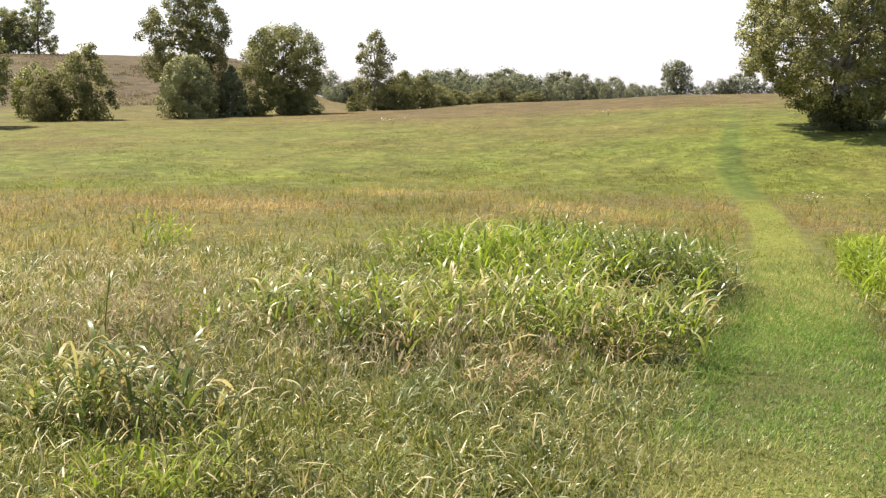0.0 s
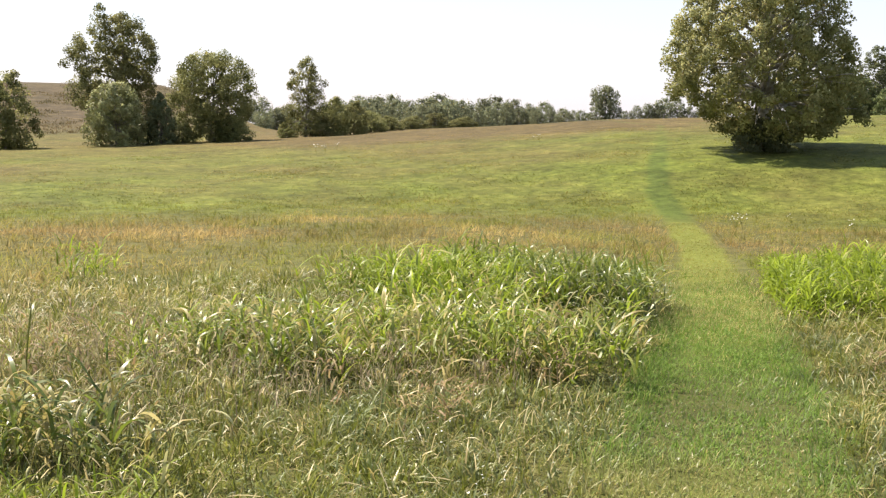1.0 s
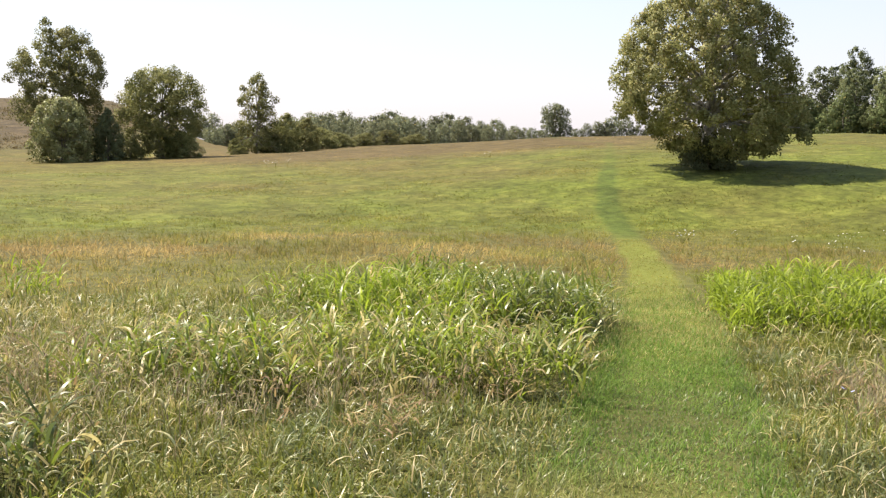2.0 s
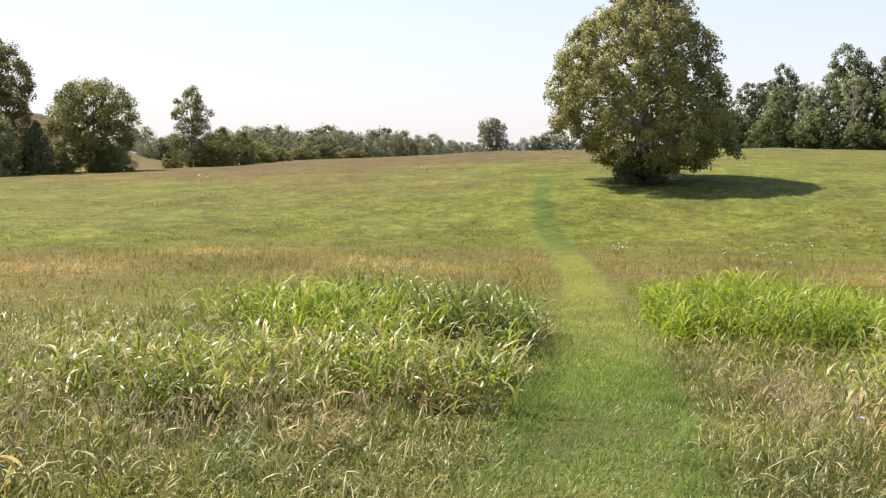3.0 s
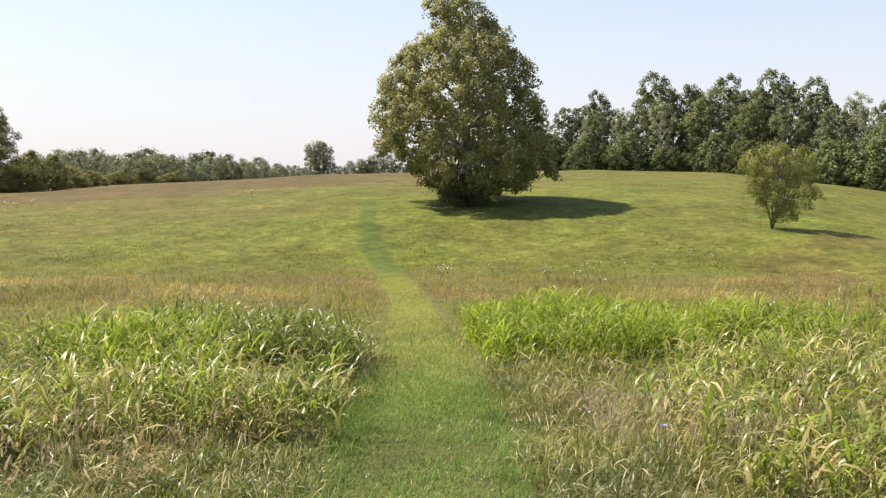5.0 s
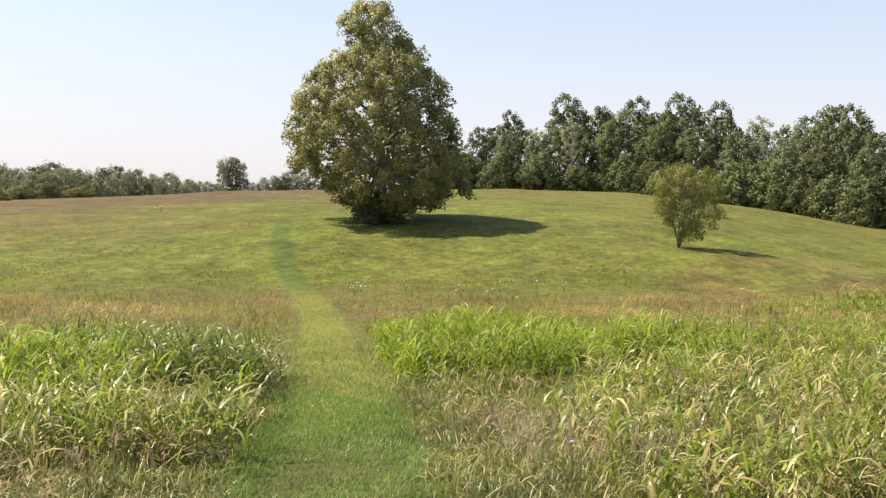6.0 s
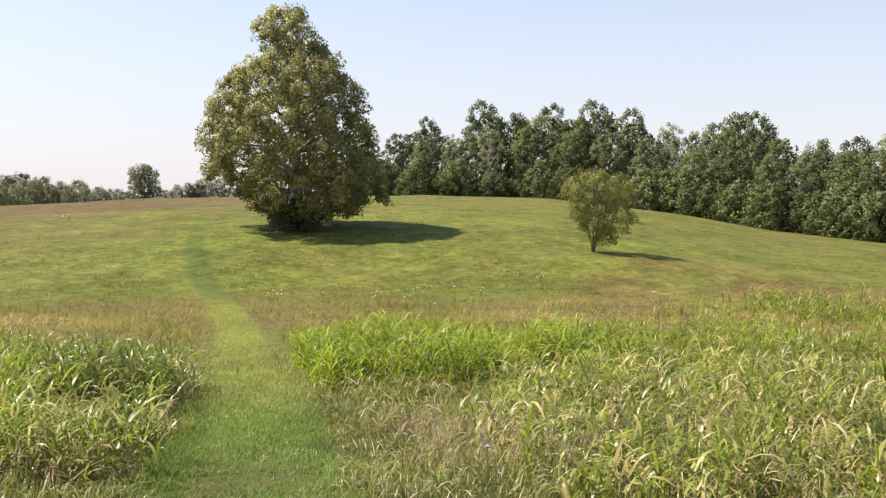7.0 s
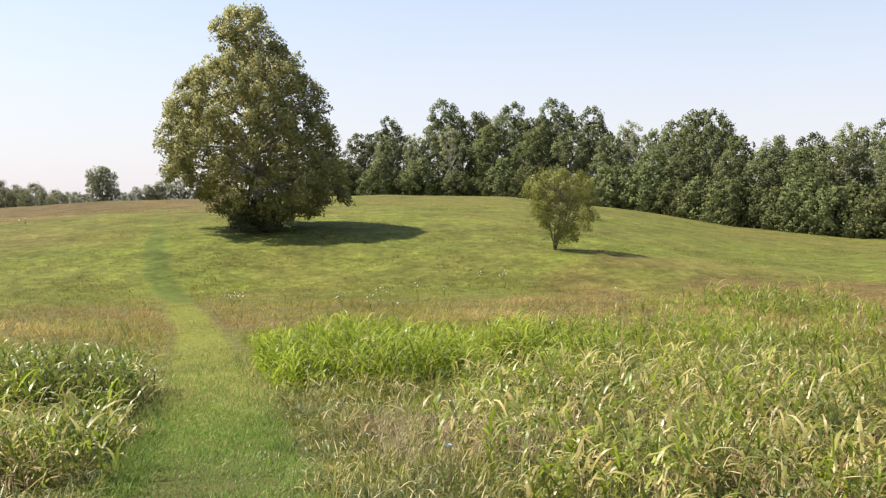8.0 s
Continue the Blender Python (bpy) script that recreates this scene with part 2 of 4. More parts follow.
def ground_material():
    m, n, l, b = nodes_of("meadow_ground")
    co = n.new("ShaderNodeTexCoord")

    def noise_at(scale, detail=5):
        no = n.new("ShaderNodeTexNoise")
        no.inputs["Scale"].default_value, no.inputs["Detail"].default_value = scale, detail
        no.inputs["Roughness"].default_value = 0.65
        l.new(co.outputs["Object"], no.inputs["Vector"])
        return no.outputs[0]

    fine, wide = noise_at(3.0, 8), noise_at(0.25)
    g = ramp(n, [(0.3, (0.06, 0.073, 0.011)), (0.5, (0.096, 0.113, 0.018)), (0.7, (0.14, 0.153, 0.03))])
    s = ramp(n, [(0.3, (0.074, 0.056, 0.018)), (0.5, (0.105, 0.078, 0.026)), (0.7, (0.145, 0.107, 0.037))])
    l.new(fine, g.inputs[0]), l.new(fine, s.inputs[0])
    grass = mixed(n, l, g.outputs[0], s.outputs[0], attr(n, "dry"))
    blotch = n.new("ShaderNodeMapRange")
    blotch.inputs[1].default_value, blotch.inputs[2].default_value, blotch.inputs[4].default_value = 0.46, 0.66, 0.32
    l.new(noise_at(0.16, 9), blotch.inputs[0])
    grass = mixed(n, l, grass, s.outputs[0], blotch.outputs[0])
    lane = ramp(n, [(0.3, (0.042, 0.062, 0.010)), (0.7, (0.08, 0.105, 0.019))])
    l.new(fine, lane.inputs[0])
    grass = mixed(n, l, grass, lane.outputs[0], attr(n, "lane"))
    mown = ramp(n, [(0.3, (0.105, 0.12, 0.019)), (0.7, (0.168, 0.182, 0.036))])
    l.new(fine, mown.inputs[0])
    heath = ramp(n, [(0.3, (0.04, 0.028, 0.016)), (0.7, (0.095, 0.067, 0.036))])
    l.new(noise_at(0.5, 7), heath.inputs[0])
    grass = mixed(n, l, grass, heath.outputs[0], attr(n, "heath"))
    hs = n.new("ShaderNodeHueSaturation")
    mr = n.new("ShaderNodeMapRange")
    mr.inputs[1].default_value, mr.inputs[2].default_value = 0.3, 0.7
    mr.inputs[3].default_value, mr.inputs[4].default_value = 0.8, 1.2
    tuft = n.new("ShaderNodeMapRange")
    tuft.inputs[1].default_value, tuft.inputs[2].default_value = 0.35, 0.65
    tuft.inputs[3].default_value, tuft.inputs[4].default_value = 0.74, 1.24
    l.new(noise_at(0.8, 7), tuft.inputs[0])
    both = n.new("ShaderNodeMath")
    both.operation = "MULTIPLY"
    fleck = n.new("ShaderNodeMapRange")
    fleck.inputs[1].default_value, fleck.inputs[2].default_value = 0.38, 0.62
    fleck.inputs[3].default_value, fleck.inputs[4].default_value = 0.84, 1.16
    l.new(noise_at(2.2, 4), fleck.inputs[0])
    patchy = n.new("ShaderNodeMath")
    patchy.operation = "MULTIPLY"
    l.new(mr.outputs[0], both.inputs[0]), l.new(tuft.outputs[0], both.inputs[1])
    l.new(both.outputs[0], patchy.inputs[0]), l.new(fleck.outputs[0], patchy.inputs[1])
    l.new(wide, mr.inputs[0]), l.new(patchy.outputs[0], hs.inputs["Value"]), l.new(grass, hs.inputs["Color"])
    soil = ramp(n, [(0.3, (0.055, 0.052, 0.018)), (0.7, (0.12, 0.11, 0.04))])
    l.new(fine, soil.inputs[0])
    col = mixed(n, l, hs.outputs[0], soil.outputs[0], attr(n, "bare"))
    col = mixed(n, l, col, mown.outputs[0], attr(n, "mown"))
    l.new(col, b.inputs["Base Color"])
    b.inputs["Roughness"].default_value = 0.95
    b.inputs["Specular IOR Level"].default_value = 0.15
    bu = n.new("ShaderNodeBump")
    bu.inputs["Strength"].default_value, bu.inputs["Distance"].default_value = 0.6, 0.1
    l.new(noise_at(4.0, 8), bu.inputs["Height"]), l.new(bu.outputs[0], b.inputs["Normal"])
    return m


# ---- mesh tools ----
def mesh_of(name, verts, faces, mats, values=None, face_mats=None, smooth=False):
    """A mesh from an (n,3) array and an (m,k) array of faces, with float values per point."""
    me = bpy.data.meshes.new(name)
    k = faces.shape[1]
    me.vertices.add(len(verts)), me.loops.add(faces.size), me.polygons.add(len(faces))
    me.vertices.foreach_set("co", np.ascontiguousarray(verts, dtype=np.float32).ravel())
    me.loops.foreach_set("vertex_index", np.ascontiguousarray(faces, dtype=np.int32).ravel())
    me.polygons.foreach_set("loop_start", np.arange(0, faces.size, k, dtype=np.int32))
    for key, v in (values or {}).items():
        a = me.attributes.new(key, "FLOAT", "POINT")
        a.data.foreach_set("value", np.ascontiguousarray(v, dtype=np.float32))
    for m in mats:
        me.materials.append(m)
    if face_mats is not None:
        me.polygons.foreach_set("material_index", np.ascontiguousarray(face_mats, dtype=np.int32))
    if smooth:
        me.polygons.foreach_set("use_smooth", np.ones(len(faces), dtype=bool))
    me.update()
    me.validate()
    return me


def tubes(lines, sides=6):
    """Tapered tubes. lines: pairs of (k,3) points and k radii."""
    vs, fs, base = [], [], 0
    for pts, rad in lines:
        pts, rad = np.asarray(pts, float), np.asarray(rad, float)
        k = len(pts)
        tan = np.gradient(pts, axis=0)
        tan /= np.linalg.norm(tan, axis=1)[:, None] + 1e-9
        ref = np.where(np.abs(tan[:, 2:3]) > 0.9, [[1.0, 0, 0]], [[0, 0, 1.0]])
        u = np.cross(tan, ref)
        u /= np.linalg.norm(u, axis=1)[:, None] + 1e-9
        w = np.cross(tan, u)
        a = np.linspace(0, 2 * np.pi, sides, endpoint=False)
        ring = pts[:, None] + rad[:, None, None] * (np.cos(a)[None, :, None] * u[:, None] + np.sin(a)[None, :, None] * w[:, None])
        vs.append(ring.reshape(-1, 3))
        i = np.arange(k - 1)[:, None] * sides + np.arange(sides)[None]
        j = np.arange(k - 1)[:, None] * sides + (np.arange(sides)[None] + 1) % sides
        fs.append(base + np.stack([i, j, j + sides, i + sides], -1).reshape(-1, 4))
        base += k * sides
    return np.concatenate(vs), np.concatenate(fs)


def blade_arrays(x, y, length, width, lean, bend, r, segs=3, heading=None, z=None):
    """Curved, tapering blades: lean at the foot and bend over the length, in radians."""
    n = len(x)
    z = ground_z(x, y) - 0.01 if z is None else z
    h = r.random(n) * 2 * np.pi if heading is None else heading
    out = np.stack([np.cos(h), np.sin(h), 0 * h], 1)
    side = np.stack([-np.sin(h), np.cos(h), 0 * h], 1)
    tw = (r.random(n) - 0.5) * 2.4
    p = np.stack([x, y, z], 1)
    rows = []
    for k in range(segs + 1):
        f = k / segs
        w = width * (0.75 + 0.5 * f if f < 0.4 else 0.95 * (1 - f) ** 0.8 / 0.6 ** 0.8 + 0.06)
        ang = lean + bend * f ** 1.4
        s = side * np.cos(tw * f)[:, None] + np.stack([0 * h, 0 * h, np.sin(tw * f)], 1)
        rows += [p - s * (w / 2)[:, None], p + s * (w / 2)[:, None]]
        p = p + (out * np.sin(ang)[:, None] + np.array([0, 0, 1.0]) * np.cos(ang)[:, None]) * (length / segs)[:, None]
    v = np.stack(rows, 1)
    m = 2 * (segs + 1)
    q = np.array([[2 * k, 2 * k + 1, 2 * k + 3, 2 * k + 2] for k in range(segs)])
    f = (np.arange(n)[:, None, None] * m + q[None]).reshape(-1, 4)
    return v.reshape(-1, 3), f, m


def stuff(name, label, x, y, length, width, lean, bend, dry, mats, r, segs=3, pick=None, category="grass", heading=None, z=None, tone=None):
    v, f, m = blade_arrays(x, y, length, width, lean, bend, r, segs, heading, z)
    n = len(x)
    tone = np.clip(r.normal(0.5, 0.22, n), 0, 1) if tone is None else tone
    values = {"tone": np.repeat(tone, m), "dry": np.repeat(np.clip(dry, 0, 1), m)}
    fm = None if pick is None else np.repeat(pick, segs)
    return tagged(new(name, mesh_of(name, v, f, mats, values, fm)), label, category, kind="stuff")


def tussocks(d0, d1, per_m2, keep, each, spread, r, az0=-29.0, az1=64.0):
    """Blades that spring from shared tufts: places, headings that point outwards, and each blade's tuft."""
    cx, cy = scatter(d0, d1, per_m2, keep, r, az0, az1)
    t = np.repeat(np.arange(len(cx)), r.integers(max(1, each // 2), each * 3 // 2 + 1, len(cx)))
    h = r.random(len(t)) * 2 * np.pi
    q = np.abs(r.normal(0, spread, len(t)))
    return cx[t] + q * np.cos(h), cy[t] + q * np.sin(h), h + r.normal(0, 0.5, len(t)), t, len(cx)


def stems(d0, d1, per_m2, keep, leaves, height, r, az0=-29.0, az1=64.0):
    """Leafy culms: for each leaf its place, heading, height of the joint it springs from, and its stem."""
    cx, cy = scatter(d0, d1, per_m2, keep, r, az0, az1)
    n = len(cx)
    hs = r.uniform(height[0], height[1], n) * (0.65 + 0.6 * soft_noise(cx, cy, 0.8))
    t = np.repeat(np.arange(n), leaves)
    k = np.tile(np.arange(leaves), n)
    h = (r.random(n) * 2 * np.pi)[t] + k * 2.6 + r.normal(0, 0.4, len(t))
    z = ground_z(cx, cy)[t] + hs[t] * ((k + r.random(len(t)) * 0.8) / leaves)
    ln = r.normal(0, 0.12, n)[t] * (z - ground_z(cx, cy)[t])
    return cx[t] + ln, cy[t] + r.normal(0, 0.12, n)[t] * (z - ground_z(cx, cy)[t]), h, z, t, n, hs


def scatter(d0, d1, per_m2, keep, r, az0=-29.0, az1=64.0):
    """Places spread evenly over a sector, thinned by keep(x, y) in 0..1."""
    n = int(radians(az1 - az0) / 2 * (d1 * d1 - d0 * d0) * per_m2)
    d = np.sqrt(r.random(n) * (d1 * d1 - d0 * d0) + d0 * d0)
    a = np.radians(az0 + (az1 - az0) * r.random(n))
    x, y = d * np.sin(a), d * np.cos(a)
    w = r.random(n) < keep(x, y)
    return x[w], y[w]


# ---- ground ----
M_GROUND = ground_material()


def build_ground():
    az = np.radians(np.concatenate([np.arange(-180, -32, 6), np.arange(-32, 9, 0.5), np.arange(9, 30, 0.2), np.arange(30, 68, 0.5), np.arange(68, 180, 6)]))
    d = np.concatenate([[0.0], np.geomspace(0.8, 30, 120), np.geomspace(30.4, 130, 150), np.geomspace(135, 4000, 40)])
    D, A = np.meshgrid(d, az, indexing="ij")
    x, y = D * np.sin(A), D * np.cos(A)
    z = ground_z(x, y)
    v = np.stack([x, y, z], -1).reshape(-1, 3)
    k = len(az)
    i = np.arange(len(d) - 1)[:, None] * k + np.arange(k)[None]
    j = np.arange(len(d) - 1)[:, None] * k + (np.arange(k)[None] + 1) % k
    f = np.stack([i, i + k, j + k, j], -1).reshape(-1, 4)
    X, Y = v[:, 0], v[:, 1]
    dist = np.hypot(X, Y)
    op = off_path(X, Y)
    dry = dryness(X, Y) * step(-0.2, 0.3, op) + 0.5 * (1 - step(-0.2, 0.3, op)) * step(9, 13, dist) * (1 - step(26, 31, dist))
    bare = 0.8 * (1 - step(9, 15, dist + 4 * (1 - step(-0.3, 0.2, op)))) + 0.68 * step(9, 15, dist) * (1 - step(27, 32, dist)) * step(-0.3, 0.2, op)
    lane = 0.85 * (1 - step(-0.16, 0.08, op)) * step(26, 30, dist) * (1 - step(38, 52, dist)) + 0.8 * (1 - step(-0.1, 0.3, op)) * (1 - step(8.5, 11, dist))
    az_v = np.degrees(np.arctan2(X, Y))
    lane = lane * step(4.7, 6.2, dist)
    mown = 0.45 * (1 - step(-0.1, 0.3, op)) * (1 - step(4.6, 6.4, dist)) + (0.72 + 0.28 * soft_noise(X, Y, 1.3)) * (1 - step(-0.14, 0.06, op)) * step(7.5, 13, dist) * (1 - step(25, 31, dist))
    heath = np.maximum(step(84, 100, dist) * (1 - step(-12, -8.5, az_v)), 0.45 * step(46, 66, dist) * step(-10, 0, az_v) * (1 - step(17, 24, az_v)))
    heath = heath * (0.7 + 0.3 * soft_noise(X, Y, 9.0))
    me = mesh_of("ground", v, f, [M_GROUND], {"dry": dry, "bare": bare, "lane": lane, "heath": heath, "mown": mown}, smooth=True)
    tagged(new("ground", me), "rolling meadow ground with green and straw-coloured grass", "ground", kind="structure")


build_ground()


# ---- grasses ----
def oval(x, y, cx, cy, rx, ry, turn=0.0):
    """1 well inside an oval patch, 0 outside, with an uneven edge."""
    c, s = math.cos(radians(turn)), math.sin(radians(turn))
    u, v = (x - cx) * c + (y - cy) * s, -(x - cx) * s + (y - cy) * c
    q = np.hypot(u / rx, v / ry) + (soft_noise(x, y, 0.7) - 0.5) * 0.45
    return 1 - step(0.75, 1.1, q)


def mound(x, y):
    return np.maximum.reduce([oval(x, y, 1.7, 11.0, 1.9, 1.9), 0.22 * oval(x, y, -0.2, 11.8, 1.0, 0.6), 0.25 * oval(x, y, -3.9, 13.2, 0.5, 0.35)])


def tier(x, y):
    return oval(x, y, 0.6, 8.0, 2.3, 1.35)


def dark_clump(x, y):
    return np.maximum(oval(x, y, -1.9, 5.35, 0.5, 0.38), 0.4 * oval(x, y, -1.3, 5.1, 0.4, 0.25))


def right_lush(x, y):
    return oval(x, y, 7.0, 11.2, 3.0, 2.2, -20)


def right_tall(x, y):
    return np.maximum(oval(x, y, 6.6, 5.4, 2.7, 2.9), oval(x, y, 9.5, 8.8, 2.6, 2.2))


def far_clump(x, y):
    return oval(x, y, 21.9, 17.0, 2.3, 1.2, -52)


def far_verge(x, y):
    return np.maximum(oval(x, y, 14.6, 12.0, 4.2, 2.6, -52), 0.6 * oval(x, y, 19.2, 15.0, 3.4, 2.4, -52))


def weed_patch(x, y):
    return oval(x, y, 4.0, 6.2, 0.9, 1.3)


def tall(x, y):
    return np.max([mound(x, y), tier(x, y), dark_clump(x, y), right_lush(x, y), right_tall(x, y), far_clump(x, y)], 0)


def edge_of(x, y):
    return step(0.0, 0.3, off_path(x, y))


def tall_stand(name, label, d0, d1, per_m2, keep, height, mats, share, straw, r, az0=-29.0, az1=64.0, length=(0.16, 0.42), width=(0.013, 0.028)):
    x, y, h, z, t, n, hs = stems(d0, d1, per_m2, keep, 7, height, r, az0, az1)
    m = len(x)
    tone = np.clip(r.normal(0.5, 0.15, n)[t] + r.normal(0, 0.17, m), 0, 1)
    dry_stem = r.random(n) < straw
    dry = np.where(dry_stem[t] | (r.random(m) < straw * 0.6), r.uniform(0.35, 1, m), 0.03)
    pick = (r.random(n)[t] < share(x, y)).astype(int) if len(mats) > 1 else None
    ln = r.uniform(length[0], length[1], m) * (0.6 + 0.7 * hs[t])
    stuff(name, label, x, y, ln, r.uniform(width[0], width[1], m), r.uniform(0.25, 0.95, m), r.uniform(0.7, 2.6, m), dry, mats, r, 4, pick,
          heading=h, z=z, tone=tone)


def build_grass():
    r = np.random.default_rng(11)
    on_path = lambda x, y: (1 - step(-0.1, 0.25, off_path(x, y))) * (1 - 0.55 * step(9.5, 13, np.hypot(x, y)) - 0.43 * step(12.5, 17, np.hypot(x, y)))
    # mown path
    x, y = scatter(3.2, 17, 4000, on_path, r, 5, 42)
    n = len(x)
    op = off_path(x, y)
    d = np.hypot(x, y)
    worn = 1 - step(4.9, 6.1, d + soft_noise(x, y, 0.7))
    stuff("mown_grass", "short bright green mown grass on the footpath", x, y, r.uniform(0.03, 0.07, n) * (1 + 1.2 * step(-0.25, 0.2, op)) * (0.6 + 0.8 * soft_noise(x, y, 0.3)),
          r.uniform(0.005, 0.009, n), r.uniform(0.2, 1.35, n), r.uniform(0.2, 1.2, n),
          np.clip(np.where(r.random(n) < 0.05 + 0.4 * step(8.8, 11, d), 0.75, 0.04) + worn * r.uniform(0.2, 0.75, n), 0, 0.9), [M_SHORT, M_BLUE], r, 2,
          (r.random(n) < 0.3 * step(0.4, 0.65, soft_noise(x, y, 1.1)) * (1 - step(9, 11, d))).astype(int))
    x, y = scatter(12, 28, 320, lambda x, y: (1 - step(-0.2, 0.2, off_path(x, y))) * step(12, 16, np.hypot(x, y)), r, 10, 28)
    n = len(x)
    stuff("mown_grass", "short green mown grass on the far footpath", x, y, r.uniform(0.025, 0.055, n), r.uniform(0.012, 0.025, n),
          r.uniform(0.5, 1.3, n), r.uniform(0.2, 1.0, n), np.clip(r.normal(0.25, 0.15, n), 0, 1), [M_FIELD], r, 2)
    # low meadow tufts near the camera
    low = lambda x, y: edge_of(x, y) * (1 - 0.8 * tall(x, y)) * (0.35 + 0.65 * step(0.3, 0.55, soft_noise(x, y, 0.5)))
    x, y, h, t, n = tussocks(3.4, 13.5, 80, low, 17, 0.045, r)
    m = len(x)
    d = np.hypot(x, y)
    size = r.uniform(0.6, 1.4, n)[t] * (0.5 + 0.5 * step(0.0, 0.9, off_path(x, y)))
    dry_t = np.clip(0.12 + 0.5 * dryness(x, y), 0, 1) > r.random(n)[t]
    blue = (r.random(n)[t] < 0.7 * np.exp(-((d - 6.1) / 0.7) ** 2) * step(-8, 0, np.degrees(np.arctan2(x, y))) + 0.12 + 0.55 * (1 - step(0.25, 0.9, off_path(x, y)))).astype(int)
    stuff("meadow_grass", "tufts of mixed green and drying meadow grass", x, y, r.uniform(0.07, 0.2, m) * size * (1 + 0.6 * step(5.0, 8, d)),
          r.uniform(0.005, 0.012, m) * (1 + d / 25), r.uniform(0.1, 1.1, m), r.uniform(0.4, 2.6, m),
          np.where(dry_t, r.uniform(0.3, 1, m), 0.06 + 0.5 * (r.random(m) < 0.08)), [M_MEADOW, M_BLUE], r, 3, blue, heading=h,
          tone=np.clip(r.normal(0.5, 0.16, n)[t] + r.normal(0, 0.16, m), 0, 1))
    # thatch of fine stalks between the tufts
    x, y = scatter(3.4, 10.5, 620, lambda x, y: edge_of(x, y) * (1 - 0.6 * tall(x, y)), r)
    n = len(x)
    stuff("meadow_grass", "fine low green grass between the tufts", x, y, r.uniform(0.06, 0.2, n), r.uniform(0.005, 0.010, n), r.uniform(0.1, 1.1, n),
          r.uniform(0.1, 1.4, n), np.where(r.random(n) < 0.18 + 0.35 * dryness(x, y), r.uniform(0.4, 1, n), 0.05), [M_MEADOW], r, 2)
    x, y = scatter(3.4, 7.2, 850, lambda x, y: edge_of(x, y) * (1 - 0.5 * tall(x, y)) * (0.3 + 0.7 * step(0.3, 0.6, soft_noise(x, y, 0.25))), r)
    n = len(x)
    stuff("meadow_grass", "dense short blades of grey-green and green grass", x, y, r.uniform(0.05, 0.15, n), r.uniform(0.005, 0.012, n), r.uniform(0.2, 1.4, n),
          r.uniform(0.3, 2.0, n), np.where(r.random(n) < 0.2, r.uniform(0.4, 1, n), 0.05), [M_MEADOW, M_BLUE], r, 3, (r.random(n) < 0.2 + 0.6 * soft_noise(x + 5, y, 0.9)).astype(int),
          z=ground_z(x, y) + r.uniform(0, 0.06, n))
    # dead pale blades caught among the green
    x, y = scatter(3.6, 13, 75, lambda x, y: step(0.15, 0.5, off_path(x, y)) * (0.35 + 0.65 * soft_noise(x, y, 1.2)), r)
    n = len(x)
    stuff("dead_grass", "pale dead grass blades caught among the green", x, y, r.uniform(0.06, 0.19, n), r.uniform(0.005, 0.011, n), r.uniform(0.3, 1.4, n),
          r.uniform(0.2, 1.6, n), r.random(n) * 0.5, [M_DEAD], r, 3, z=ground_z(x, y) + r.uniform(0.04, 0.2, n) + 0.22 * tall(x, y) * r.random(n))
    # trodden short grass round and behind the viewpoint
    for a0, a1, d0 in ((64, 331, 0.7), (-29, 64, 0.7)):
        x, y = scatter(d0, 6.5 if a1 > 100 else 3.4, 90 if a1 > 100 else 260, lambda x, y: 0 * x + 1, r, a0, a1)
        n = len(x)
        stuff("short_grass", "short trodden meadow grass round the viewpoint", x, y, r.uniform(0.05, 0.16, n), r.uniform(0.006, 0.012, n), r.uniform(0.1, 1.0, n),
              r.uniform(0.2, 1.6, n), np.where(r.random(n) < 0.25, 0.7, 0.05), [M_MEADOW], r, 2)
    # broad-leaved tall grass
    clear = lambda x, y: step(0.05, 0.25, off_path(x, y))
    gap = lambda x, y: 0.25 + 0.75 * step(0.3, 0.5, soft_noise(x + 9, y, 0.45))
    tall_stand("tall_grass", "tall broad-bladed green grass in a dense clump", 8.8, 14.6, 130, lambda x, y: mound(x, y) * clear(x, y), (0.35, 0.6),
               [M_BROAD, M_LUSH], lambda x, y: 0.8 - 0.75 * step(1.0, 2.1, x + 1.2 * (soft_noise(x, y, 0.9) - 0.5)), 0.07, r)
    tall_stand("tall_grass", "tall arching grass with green and straw-tipped blades", 5.6, 9.8, 95, lambda x, y: tier(x, y) * clear(x, y) * gap(x, y), (0.28, 0.52),
               [M_BROAD, M_LUSH], lambda x, y: 0.3, 0.2, r)
    tall_stand("tall_grass", "dark tall grass clump with nodding seed heads", 4.2, 6.4, 75, lambda x, y: dark_clump(x, y), (0.22, 0.46),
               [M_COARSE, M_BROAD], lambda x, y: 0.4, 0.2, r, -29, -5, (0.2, 0.44), (0.016, 0.03))
    tall_stand("tall_grass", "small pale yellow-green bunch of foxtail grass", 3.6, 5.0, 110, lambda x, y: oval(x, y, -1.35, 4.2, 0.5, 0.22), (0.14, 0.3),
               [M_LUSH], None, 0.25, r, -29, -5, (0.12, 0.26), (0.008, 0.016))
    tall_stand("tall_grass", "bright yellow-green tall grass beside the path", 8, 17, 110, lambda x, y: right_lush(x, y) * clear(x, y), (0.32, 0.56),
               [M_LUSH, M_BROAD], lambda x, y: 0.12, 0.03, r, 18, 64)
